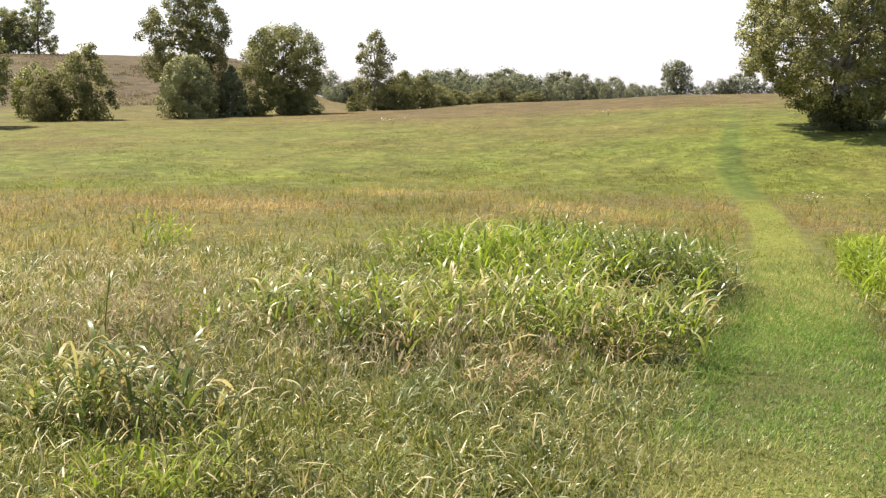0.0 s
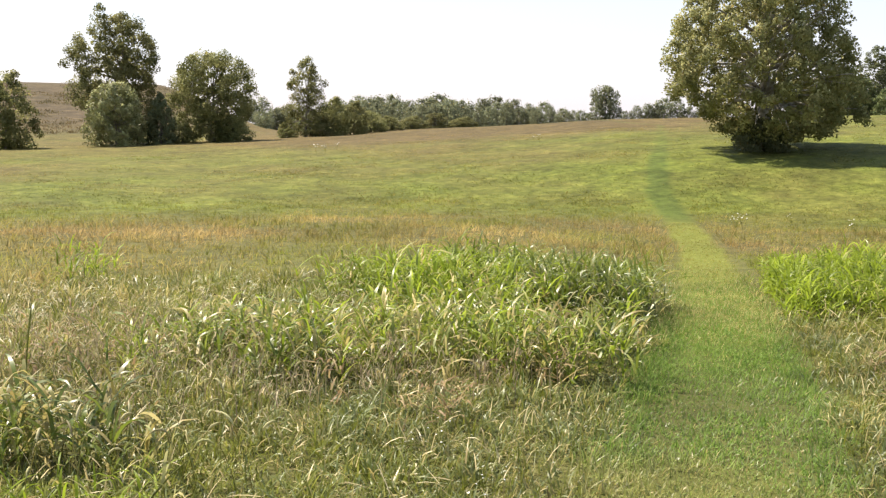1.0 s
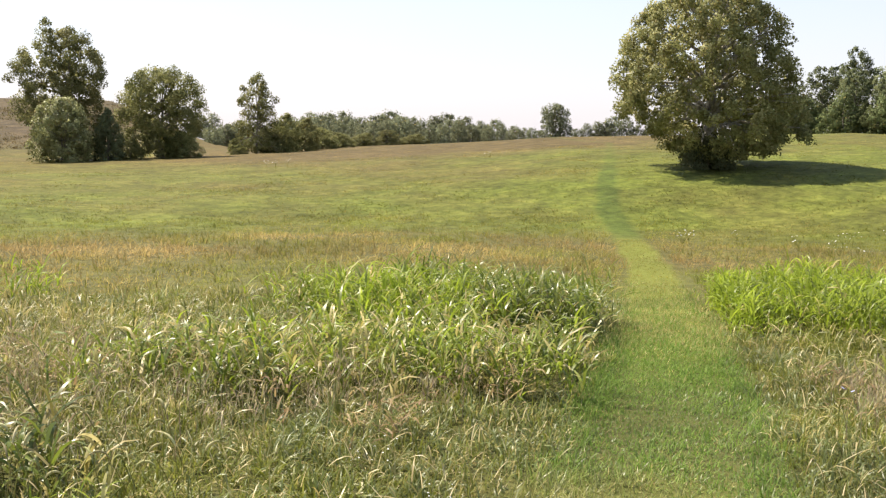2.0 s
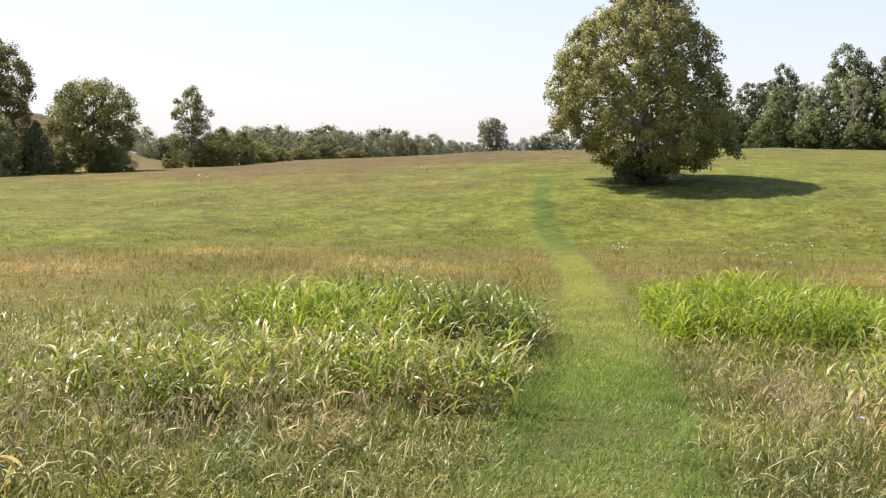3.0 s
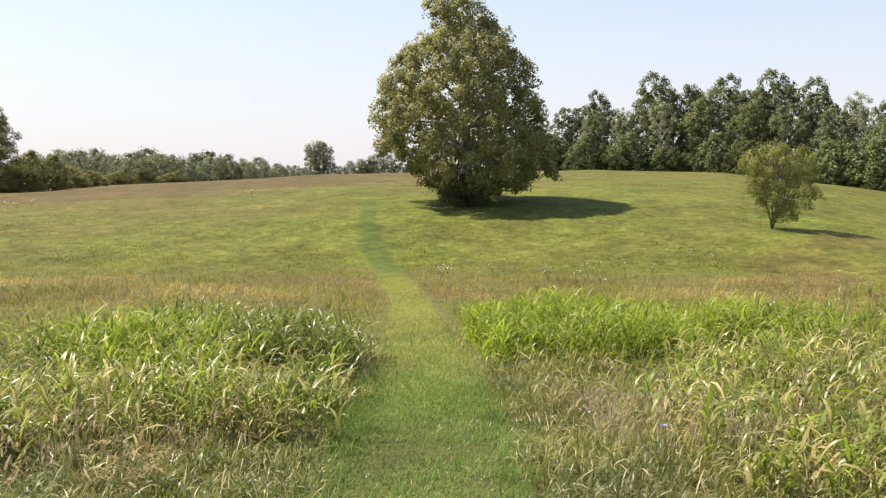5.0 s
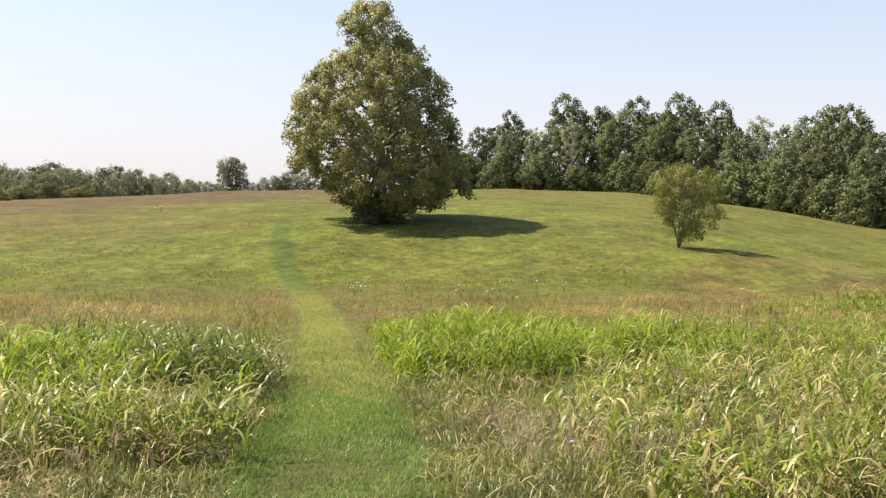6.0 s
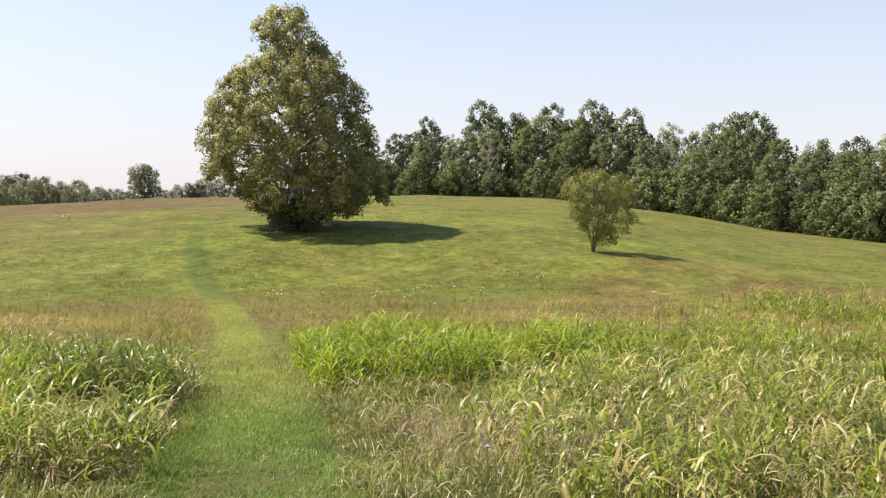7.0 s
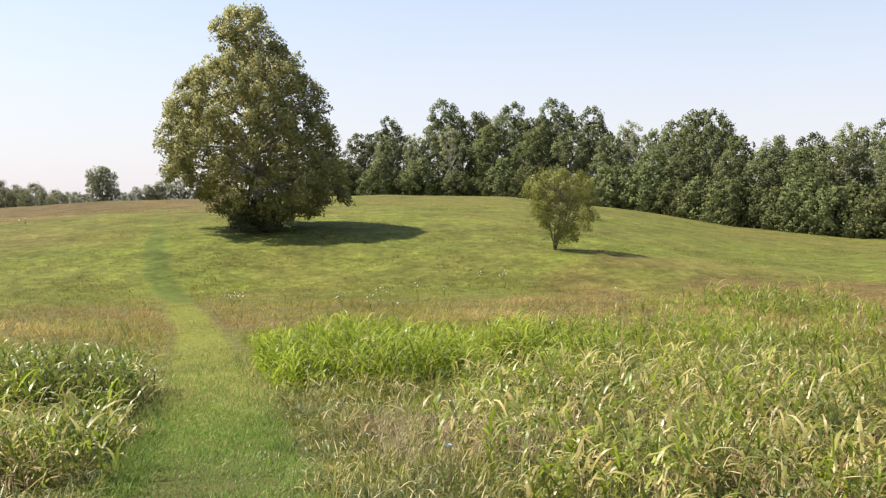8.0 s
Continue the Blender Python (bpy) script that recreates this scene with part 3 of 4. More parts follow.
    tall_stand("tall_grass", "tall coarse grass with drooping green and straw blades", 3.6, 13, 85, lambda x, y: right_tall(x, y) * clear(x, y) * gap(x, y), (0.25, 0.52),
               [M_BROAD, M_LUSH], lambda x, y: 0.25, 0.27, r, 24, 66, (0.14, 0.4), (0.014, 0.03))
    tall_stand("tall_grass", "dark green clump of tall grass on the slope", 22, 32, 30, lambda x, y: far_clump(x, y) * gap(x, y), (0.25, 0.75), [M_BROAD, M_LUSH], lambda x, y: 0.35, 0.1, r, 44, 62, (0.25, 0.5), (0.02, 0.035))
    tall_stand("tall_grass", "low mixed green grass on the open slope", 12, 29, 22, lambda x, y: far_verge(x, y) * gap(x, y), (0.12, 0.4), [M_BROAD, M_LUSH], lambda x, y: 0.5, 0.14, r, 38, 66, (0.22, 0.42), (0.015, 0.028))
    # the slope down to the dip
    x, y, h, t, n = tussocks(12.5, 33, 19, lambda x, y: edge_of(x, y) * (1 - 0.7 * np.maximum(right_lush(x, y), mound(x, y))), 9, 0.1, r)
    m = len(x)
    d = np.hypot(x, y)
    stuff("slope_grass", "ripening knee-high grass with straw seed heads", x, y, r.uniform(0.08, 0.24, m) * r.uniform(0.6, 1.3, n)[t] * (0.6 + 0.8 * soft_noise(x, y, 1.6)) * (1 - 0.5 * step(25, 31, d)),
          r.uniform(0.009, 0.02, m), r.uniform(0.25, 1.25, m), r.uniform(0.1, 1.5, m),
          np.clip(dryness(x, y) + r.normal(0, 0.16, n)[t] + r.normal(0, 0.12, m), 0, 1), [M_FIELD], r, 2, heading=h)
    # the rise beyond the dip
    for d0, d1, many in ((31, 44, 13.0), (44, 60, 5.5), (60, 92, 1.0)):
        x, y, h, t, n = tussocks(d0, d1, many, lambda x, y: step(0.0, 0.5, off_path(x, y)) * (0.25 + 0.75 * step(0.35, 0.6, soft_noise(x, y, 1.7))), 6, 0.3, r, -27, 62)
        m = len(x)
        stuff("hill_grass", "cropped green field grass with straw patches", x, y, r.uniform(0.05, 0.12, m) * (0.4 + soft_noise(x, y, 2.5)),
              r.uniform(0.025, 0.05, m), r.uniform(0.9, 1.42, m), r.uniform(0.0, 0.5, m), np.clip(dryness(x, y) + r.normal(0, 0.2, n)[t], 0, 1), [M_HILL], r, 2, heading=h,
              tone=np.clip(r.normal(0.72, 0.25, n)[t] + r.normal(0, 0.1, m), 0, 1))
    # rough brown growth on the far hill
    x, y, h, t, n = tussocks(92, 168, 1.4, lambda x, y: step(0.35, 0.6, soft_noise(x, y, 6.0)), 6, 0.5, r, -28, -8)
    m = len(x)
    stuff("rough_grass", "rough brown and olive growth on the far hillside", x, y, r.uniform(0.12, 0.36, m), r.uniform(0.06, 0.13, m), r.uniform(0.4, 1.2, m), r.uniform(0, 0.8, m),
          np.clip(0.3 + 0.6 * soft_noise(x + 50, y, 11.0) + r.normal(0, 0.12, n)[t], 0, 1), [M_HEATH], r, 2, heading=h)


build_grass()


def build_seed_heads():
    """Nodding foxtail heads on thin stalks, and feathery brown sprays."""
    r = np.random.default_rng(19)
    near_left = lambda x, y: np.maximum.reduce([1.0 * oval(x, y, -1.6, 4.9, 1.3, 0.9), 0.14 * oval(x, y, -1.0, 7.0, 2.6, 1.7), 0.14 * tier(x, y), 0.1 * right_tall(x, y)]) * edge_of(x, y)
    x, y = scatter(3.8, 10, 26, near_left, r)
    lines, stalks = [], []
    for px, py in zip(x, y):
        z0 = float(ground_z(px, py))
        h = r.uniform(0.28, 0.5)
        a = r.uniform(0, 2 * np.pi)
        o = np.array([math.cos(a), math.sin(a), 0])
        foot = np.array([px, py, z0])
        bend = r.uniform(0.9, 2.6)
        ang, p, pts = 0.15, foot, [foot]
        for k in range(4):
            p = p + (o * math.sin(ang) + np.array([0, 0, math.cos(ang)])) * h / 4
            ang += 0.1
            pts.append(p)
        stalks.append((np.array(pts), np.array([0.0022] * 5)))
        hl, hr = r.uniform(0.08, 0.14), r.uniform(0.005, 0.0085)
        head = [p]
        for k in range(5):
            p = p + (o * math.sin(ang) + np.array([0, 0, math.cos(ang)])) * hl / 5
            ang += bend / 5
            head.append(p)
        lines.append((np.array(head), hr * np.array([0.3, 0.8, 1.0, 0.85, 0.5, 0.1])))
    for name, data, sides, mat, dry, label in (("foxtail_heads", lines, 6, M_HEAD, 0.15, "pale nodding foxtail seed heads above the grass"),
                                               ("foxtail_stalks", stalks, 3, M_MEADOW, 0.3, "thin green foxtail stalks in the grass")):
        v, f = tubes(data, sides)
        k = sides * len(data[0][0])
        tone = np.repeat(np.clip(r.normal(0.5, 0.25, len(data)), 0, 1), k)
        dr = np.repeat(np.clip(r.normal(dry, 0.2, len(data)), 0, 1), k)
        tagged(new(name, mesh_of(name, v, f, [mat], {"tone": tone, "dry": dr}, smooth=True)), label, "grass", kind="stuff")
    # sprays
    keep = lambda x, y: np.maximum.reduce([0.9 * weed_patch(x, y), 0.45 * oval(x, y, -1.2, 7.4, 2.6, 1.9), 0.5 * oval(x, y, 0.9, 6.7, 1.6, 0.5), 0.3 * right_tall(x, y)]) * step(0.35, 0.85, off_path(x, y))
    x, y, h, t, n = tussocks(3.8, 12, 55, keep, 17, 0.04, r)
    m = len(x)
    zb = ground_z(x, y) + r.uniform(0.16, 0.36, n)[t] + r.uniform(-0.05, 0.06, m)
    stuff("seed_sprays", "feathery reddish-brown seed sprays among the grass", x, y, r.uniform(0.03, 0.09, m), r.uniform(0.003, 0.007, m), r.uniform(0.1, 1.0, m),
          r.uniform(0.1, 1.0, m), r.uniform(0.3, 1, m), [M_HEAD], r, 2, heading=h, z=zb)
    x2, y2 = scatter(3.8, 12, 130, keep, r)
    n = len(x2)
    stuff("weed_stalks", "thin brown weed stalks standing in the meadow", x2, y2, r.uniform(0.2, 0.42, n), r.uniform(0.004, 0.006, n), r.uniform(0, 0.3, n),
          r.uniform(0, 0.4, n), r.uniform(0.5, 1, n), [M_HEAD], r, 3)
    # withered russet leaves
    rust = lambda x, y: np.maximum.reduce([0.8 * oval(x, y, -0.7, 6.0, 1.5, 0.7), 0.7 * oval(x, y, 1.0, 6.5, 0.7, 0.5), 0.25 * weed_patch(x, y), 0.5 * oval(x, y, -2.6, 8.2, 1.6, 1.4),
                                           0.3 * right_tall(x, y)]) * step(0.3, 0.7, off_path(x, y)) * step(0.35, 0.65, soft_noise(x, y, 0.6))
    x, y, h, t, n = tussocks(4, 11, 30, rust, 9, 0.06, r)
    m = len(x)
    stuff("withered_leaves", "withered russet-brown leaves among the grass", x, y, r.uniform(0.06, 0.17, m), r.uniform(0.008, 0.018, m), r.uniform(0.4, 1.5, m),
          r.uniform(0.3, 2.2, m), r.random(m) * 0.5, [M_RUSSET], r, 3, heading=h, z=ground_z(x, y) + r.uniform(0.05, 0.3, m))


build_seed_heads()


# ---- trees ----
def part(name, mesh, parent, label=""):
    ob = new(name, mesh)
    ob.parent = parent
    return tagged(ob, label)


def leaf_arrays(pos, size, r, droop=0.5):
    """Folded kite-shaped leaves."""
    n = len(pos)
    a = r.random(n) * 2 * np.pi
    e = r.uniform(-1.2, 0.6, n) - droop * 0.4
    tip = np.stack([np.cos(a) * np.cos(e), np.sin(a) * np.cos(e), np.sin(e)], 1)
    q = r.normal(size=(n, 3))
    side = np.cross(tip, q)
    side /= np.linalg.norm(side, axis=1)[:, None] + 1e-9
    up = np.cross(side, tip)
    s = size[:, None]
    v = np.stack([pos - tip * s * 0.5, pos + side * s * 0.42 + up * s * 0.12 - tip * s * 0.08, pos + tip * s * 0.55,
                  pos - side * s * 0.42 + up * s * 0.12 - tip * s * 0.08], 1).reshape(-1, 3)
    return v, np.arange(n * 4).reshape(-1, 4)


def crown_at(prof, z):
    p = np.array(prof)
    return [np.interp(z, p[:, 0], p[:, i]) for i in (1, 2)]


def build_tree(name, label, seed, prof, clumps, leaves, leaf, clump_r, leaf_mat, bark_mat, trunk_r=0.15, stems=1, trunk_top=0.85,
               skirt=0.0, dry_share=0.06, side=(1.0, 0.0), category="tree", hollow=0.35, split=False, limb_count=40, core=9, bulge=0.55, wave=0.36, gap=0.0, spread=0.06, soft=0.0, droop=0.25):
    """A tree with its foot at the origin. prof: rows of height, crown radius, sideways shift."""
    r = np.random.default_rng(seed)
    H = prof[-1][0]
    root = new(name)
    p = np.array(prof)
    zz = np.linspace(p[0, 0], H, 200)
    wgt = np.interp(zz, p[:, 0], p[:, 1]) ** 1.15 + 0.02
    many = int(clumps / (1 - 0.75 * gap))
    z = np.interp((np.arange(many) + r.random(many)) / many, np.cumsum(wgt) / wgt.sum(), zz)
    rim, off = crown_at(prof, z)
    ang = np.arange(many) * 2.39996 + r.normal(0, 0.4, many)
    wide = p[:, 1].max()
    u, w = rim * np.cos(ang) + 7 * seed, rim * np.sin(ang)
    swell = soft_noise(u + 0.8 * z, w - 0.9 * z, bulge * wide)
    out_at = np.where(r.random(many) < 0.68, r.uniform(0.84, 1.0, many), hollow + (0.9 - hollow) * r.random(many))
    reach = np.maximum(rim * (1.12 - wave * (1 - swell)) - 0.4 * clump_r, 0.1 * rim) * out_at
    cen = np.stack([off * side[0] + reach * np.cos(ang), off * side[1] + reach * np.sin(ang), np.clip(z, 0.3 * clump_r, H - 0.45 * clump_r)], 1)
    kept = soft_noise(u + 1.1 * z + 50, w + 0.9 * z, 0.4 * bulge * wide) * 0.8 + 0.2 * r.random(many) > gap * 0.75
    cen = cen[r.permutation(np.flatnonzero(kept))[:clumps]]
    clumps = len(cen)
    lines = []
    for s in range(stems):
        sx, sy = r.normal(0, spread * H if stems > 1 else 0.0, 2)
        k = 9
        t = np.linspace(0, 1, k)
        zt = t * H * trunk_top
        o = crown_at(prof, np.maximum(zt, prof[0][0]))[1] * t
        b = r.normal(0, 0.012 * H, (k, 2)).cumsum(0) * 0.5
        b[0] = 0
        pts = np.stack([o * side[0] + sx * t + b[:, 0], o * side[1] + sy * t + b[:, 1], zt - 0.06 * (t == 0)], 1)
        lines.append((pts, trunk_r * (1 - 0.88 * t) * np.where(t == 0, 1.35, 1.0) / stems ** 0.4))
    limbs = []
    for c in cen[r.permutation(clumps)[:min(clumps, limb_count)]]:
        tr = lines[r.integers(len(lines))]
        hz = max(0.12 * H, c[2] * r.uniform(0.45, 0.8))
        i = int(np.clip(np.searchsorted(tr[0][:, 2], min(hz, tr[0][-1, 2])), 1, len(tr[0]) - 2))
        a = tr[0][i]
        m = (a + c) / 2 + np.array([0, 0, 0.06 * H]) * r.uniform(-0.3, 1) + r.normal(0, 0.02 * H, 3)
        u = np.linspace(0, 1, 6)[:, None]
        pts = a * (1 - u) ** 2 + 2 * m * u * (1 - u) + c * u ** 2
        limbs.append((pts, np.linspace(tr[1][i] * 0.5, 0.012, 6)))
    if split:
        v, f = tubes(lines, 10)
        trunk = part("trunk", mesh_of(name + "_trunk", v, f, [bark_mat], smooth=True), root)
        for line in limbs:
            v, f = tubes([line], 6)
            part("limb", mesh_of(name + "_limb", v, f, [bark_mat], smooth=True), trunk)
    else:
        v, f = tubes(lines + limbs, 6)
        part("trunk", mesh_of(name + "_trunk", v, f, [bark_mat], smooth=True), root)
    which = r.integers(0, clumps, leaves)
    size_c = clump_r * r.uniform(0.6, 1.25, clumps)
    g = r.normal(0, 1, (leaves, 3))
    g *= (r.random(leaves) ** 0.42 / (np.linalg.norm(g, axis=1) + 1e-9))[:, None] * np.array([1, 1, 0.8])
    g[:, 2] -= droop * np.hypot(g[:, 0], g[:, 1]) ** 2
    pos = cen[which] + g * size_c[which][:, None]
    pos[:, 2] = np.maximum(pos[:, 2], skirt + 0.05)
    size = leaf * r.uniform(0.6, 1.35, leaves)
    if core:
        k = int(clumps * core)
        inner = r.integers(0, clumps, k)
        axis = np.stack([crown_at(prof, cen[inner, 2])[1] * side[0], crown_at(prof, cen[inner, 2])[1] * side[1], cen[inner, 2] - 0.2 * clump_r], 1)
        inside = cen[inner] + (axis - cen[inner]) * r.uniform(0.3, 0.75, k)[:, None] + r.normal(0, 0.15 * clump_r, (k, 3))
        pos, which = np.concatenate([pos, inside]), np.concatenate([which, inner])
        size = np.concatenate([size, clump_r * r.uniform(0.35, 0.65, k)])
        leaves += k
    pos[:, 2] = np.maximum(pos[:, 2], size * 0.4)
    v, f = leaf_arrays(pos, size, r)
    out = None
    if soft:
        out = pos - cen[which]
        out /= np.linalg.norm(out, axis=1)[:, None] + 1e-9
        shift = crown_at(prof, pos[:, 2])[1]
        trunkward = np.stack([pos[:, 0] - shift * side[0], pos[:, 1] - shift * side[1], 0.6 * (pos[:, 2] - 0.45 * H)], 1)
        out = out + 0.8 * trunkward / (np.linalg.norm(trunkward, axis=1)[:, None] + 1e-9) + np.array([0, 0, 0.3])
        out /= np.linalg.norm(out, axis=1)[:, None] + 1e-9
        q = v.reshape(-1, 4, 3)
        face = np.cross(q[:, 1] - q[:, 0], q[:, 3] - q[:, 0])
        face /= np.linalg.norm(face, axis=1)[:, None] + 1e-9
        back = (face * out).sum(1) < 0
        f = np.where(back[:, None], f[:, ::-1], f)
        face[back] *= -1
        out = out * soft + face * (1 - soft)
        out /= np.linalg.norm(out, axis=1)[:, None] + 1e-9
    tone = np.clip(r.normal(0.45, 0.15, leaves) + r.normal(0, 0.16, clumps)[which], 0, 1)
    dry = np.where(r.random(leaves) < dry_share, 0.8, 0.0)
    me = mesh_of(name + "_crown", v, f, [leaf_mat], {"tone": np.repeat(tone, 4), "dry": np.repeat(dry, 4)}, smooth=bool(soft))
    if soft:
        me.normals_split_custom_set_from_vertices(np.repeat(out, 4, 0).tolist())
    part("crown", me, root)
    return tagged(root, label, category)


def put(ob, az, d, sink=0.03, turn=0.0, scale=1.0):
    x, y, z = at(az, d, sink)
    ob.matrix_basis = pose(x, y, z, 0, 0, turn) @ Matrix.Scale(scale, 4)


def put_copy(ob, az, d, height, wide, turn, label="", group=""):
    """A copy with the height and width scaled by the given factors."""
    x, y, z = at(az, d, 0.05)
    c = copy_thing(ob, pose(x, y, z, 0, 0, turn) @ Matrix.Diagonal((wide, wide, height, 1)))
    return tagged(c, label, group=group)


def built_trees():
    # the lone big tree
    left = (-math.cos(radians(22.2)), math.sin(radians(22.2)))
    prof = [(0.6, 1.6, -0.5), (1.0, 2.7, -0.8), (1.5, 3.4, -0.95), (2.1, 3.95, -0.35), (2.7, 4.2, 0.05), (3.35, 4.15, 0.1), (4.1, 4.0, 0.12),
            (4.75, 3.85, 0.08), (5.4, 3.7, 0.12), (6.0, 3.4, 0.08), (6.65, 3.15, 0.05), (7.3, 2.6, -0.15), (7.75, 2.0, -0.3), (8.2, 1.8, -0.2),
            (8.8, 1.75, 0.25), (9.45, 1.4, 0.5), (9.95, 0.75, 0.4)]
    t = build_tree("large_tree", "large lone broadleaf tree with dense olive-green crown", 3, prof, 760, 92000, 0.1, 0.4, M_LEAF, M_BARK_PALE,
                   0.30, 1, 0.93, 0.12, 0.07, left, split=True, limb_count=110, hollow=0.5, core=2, soft=0.68, droop=0.5, bulge=0.26, gap=0.36)
    put(t, 22.15, 43, scale=0.975)
    r = np.random.default_rng(5)
    b = build_tree("shrub", "dark shrubby undergrowth at the foot of the large tree", 8, [(0.1, 1.3, 0), (0.6, 1.6, 0), (1.2, 1.3, 0), (1.7, 0.4, 0)],
                   60, 7000, 0.1, 0.36, M_LEAF_DARK, M_BARK, 0.04, 4, 0.7, category="shrub")
    put(b, 22.3, 42.3, scale=0.85)
    # the sapling on the slope
    s = build_tree("sapling", "young yellow-green multi-stemmed tree on the slope", 21,
                   [(0.5, 0.5, -0.45), (0.9, 0.95, -0.5), (1.35, 1.2, -0.5), (1.9, 1.4, -0.3), (2.5, 1.45, -0.28), (2.9, 1.2, -0.25), (3.2, 0.7, -0.1)],
                   130, 26000, 0.046, 0.3, M_LEAF_YELLOW, M_BARK_DARK, 0.06, 6, 0.7, side=(-0.77, 0.64), hollow=0.3, split=True, core=0, spread=0.15,
                   limb_count=60, soft=0.5, droop=0.9, gap=0.36)
    put(s, 39.9, 38)

    # trees along the foot of the far hill
    aside = (-0.966, -0.26)
    a = build_tree("tall_tree", "tall dark green tree with open uneven crown", 31,
                   [(0.6, 2.6, -0.4), (1.6, 3.1, -0.4), (3.3, 3.5, -0.3), (4.7, 3.9, -0.1), (6.7, 4.1, 0), (7.6, 3.7, 0), (8.5, 2.6, -0.1), (9.6, 2.4, 0.6), (10.4, 0.9, 1.2), (10.8, 0.4, 1.3)],
                   200, 46000, 0.115, 0.66, M_LEAF_MID, M_BARK, 0.2, side=aside, soft=0.55, core=5, hollow=0.25, droop=0.3, gap=0.22, bulge=0.5, wave=0.62)
    put(a, -14.4, 76, scale=0.95)
    bt = build_tree("round_tree", "rounded broadleaf tree with dense green crown", 32,
                    [(0.3, 2.5, -0.3), (1.5, 3.0, -0.2), (3.0, 3.4, 0), (4.3, 3.6, 0), (5.5, 3.1, 0), (6.3, 2.2, 0), (6.8, 1.0, 0)], 180, 34000, 0.115, 0.62,
                    M_LEAF_MID, M_BARK, 0.18, soft=0.55, core=6, gap=0.0, bulge=0.4)
    put(bt, -9.3, 76)
    c = build_tree("slender_tree", "slender light green tree with ragged top", 33,
                   [(0.2, 2.1, 0.2), (1.5, 2.2, 0.1), (2.8, 1.7, 0), (4.4, 1.8, -0.1), (5.4, 1.2, 0), (6.3, 0.5, 0)], 70, 12000, 0.105, 0.46,
                   M_LEAF_MID, M_BARK, 0.12, side=(-1.0, 0.0), soft=0.55, core=6, gap=0.04, bulge=0.9, wave=0.45)
    put(c, -4.0, 82, scale=1.06)
    g = build_tree("shrub", "grey-green willow-like shrub with fine foliage", 34,
                   [(0.1, 1.6, 0), (1.2, 2.2, 0), (2.6, 2.1, 0), (3.7, 1.6, 0), (4.5, 0.6, 0)], 90, 12000, 0.12, 0.5, M_LEAF_GREY, M_BARK, 0.08, 4, category="shrub", soft=0.65, droop=0.6)
    put(g, -14.6, 71)
    ce = build_tree("cedar", "small dark conical evergreen tree", 35,
                    [(0.05, 0.95, 0), (0.5, 1.25, 0), (1.6, 1.15, 0), (2.6, 0.75, 0), (3.4, 0.3, 0), (3.8, 0.1, 0)], 110, 9000, 0.1, 0.28, M_LEAF_DARK, M_BARK, 0.08, soft=0.5)
    put(ce, -12.2, 71.5)
    bu = build_tree("bush", "dense dark green rounded bush at the field edge", 36,
                    [(0.05, 1.9, 0), (0.8, 2.3, 0), (2.2, 2.2, 0), (3.6, 1.7, 0), (4.6, 0.9, -0.3), (5.2, 0.3, -0.5)], 90, 11000, 0.125, 0.52, M_LEAF_MID, M_BARK, 0.1, 3,
                    side=aside, category="bush", soft=0.55, core=7, limb_count=10)
    put(bu, -20.3, 70)
    put_copy(bu, -22.1, 69, 0.62, 0.72, 70, "low dark green bush in the tree line")
    ye = build_tree("scrub", "yellow-green scrubby bush at the foot of the hill", 37, [(0.05, 1.5, 0), (1.0, 2.0, 0), (2.4, 1.9, 0), (3.4, 1.2, 0), (3.9, 0.4, 0)],
                    60, 7000, 0.12, 0.45, M_LEAF_YELLOW, M_BARK, 0.06, 4, category="bush", soft=0.5, core=4, limb_count=8, gap=0.2)
    put(ye, -22.7, 76)
    put_copy(bt, -26.3, 62, 0.9, 0.8, 40, "dark green tree at the field edge")
    put_copy(c, -22.4, 168, 1.45, 1.55, 60, "tree standing on the skyline of the hill")
    put_copy(bt, -24.3, 172, 1.05, 1.0, 10, "tree standing on the skyline of the hill")
    put_copy(c, -23.4, 170, 1.0, 1.4, 150, "tree standing on the skyline of the hill")
    put_copy(bu, -8.2, 75, 0.4, 0.7, 120, "low dark green bush under the trees")
    put_copy(bu, -11.0, 74, 0.3, 0.45, 20, "low dark green bush under the trees")
    # bushes and trees that close the valley
    for az, d, h, w in ((-2.4, 84, 0.66, 0.75), (-1.2, 86, 0.58, 0.7), (-0.2, 90, 0.4, 0.7), (0.9, 95, 0.3, 0.6), (-5.1, 82, 0.2, 0.4), (-3.2, 83, 0.4, 0.6), (2.2, 110, 0.3, 0.8),
                        (3.6, 118, 0.28, 0.9), (5.2, 125, 0.28, 0.9)):
        put_copy(bu if az < -0.5 or r.random() < 0.6 else c, az, d, h, w, r.uniform(0, 360), "green bush in the hedgerow below the field", "hedgerow bushes")
    green = "distant green tree in the valley hedgerow"
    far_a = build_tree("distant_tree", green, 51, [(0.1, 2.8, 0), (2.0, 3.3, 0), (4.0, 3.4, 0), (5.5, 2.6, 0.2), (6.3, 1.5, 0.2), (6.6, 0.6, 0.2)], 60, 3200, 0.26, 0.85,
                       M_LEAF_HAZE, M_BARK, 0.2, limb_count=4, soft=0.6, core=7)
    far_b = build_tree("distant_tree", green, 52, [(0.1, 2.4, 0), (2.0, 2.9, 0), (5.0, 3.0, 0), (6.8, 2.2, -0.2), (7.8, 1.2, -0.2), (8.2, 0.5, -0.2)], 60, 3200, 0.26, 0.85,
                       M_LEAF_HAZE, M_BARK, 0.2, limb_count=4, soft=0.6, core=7)
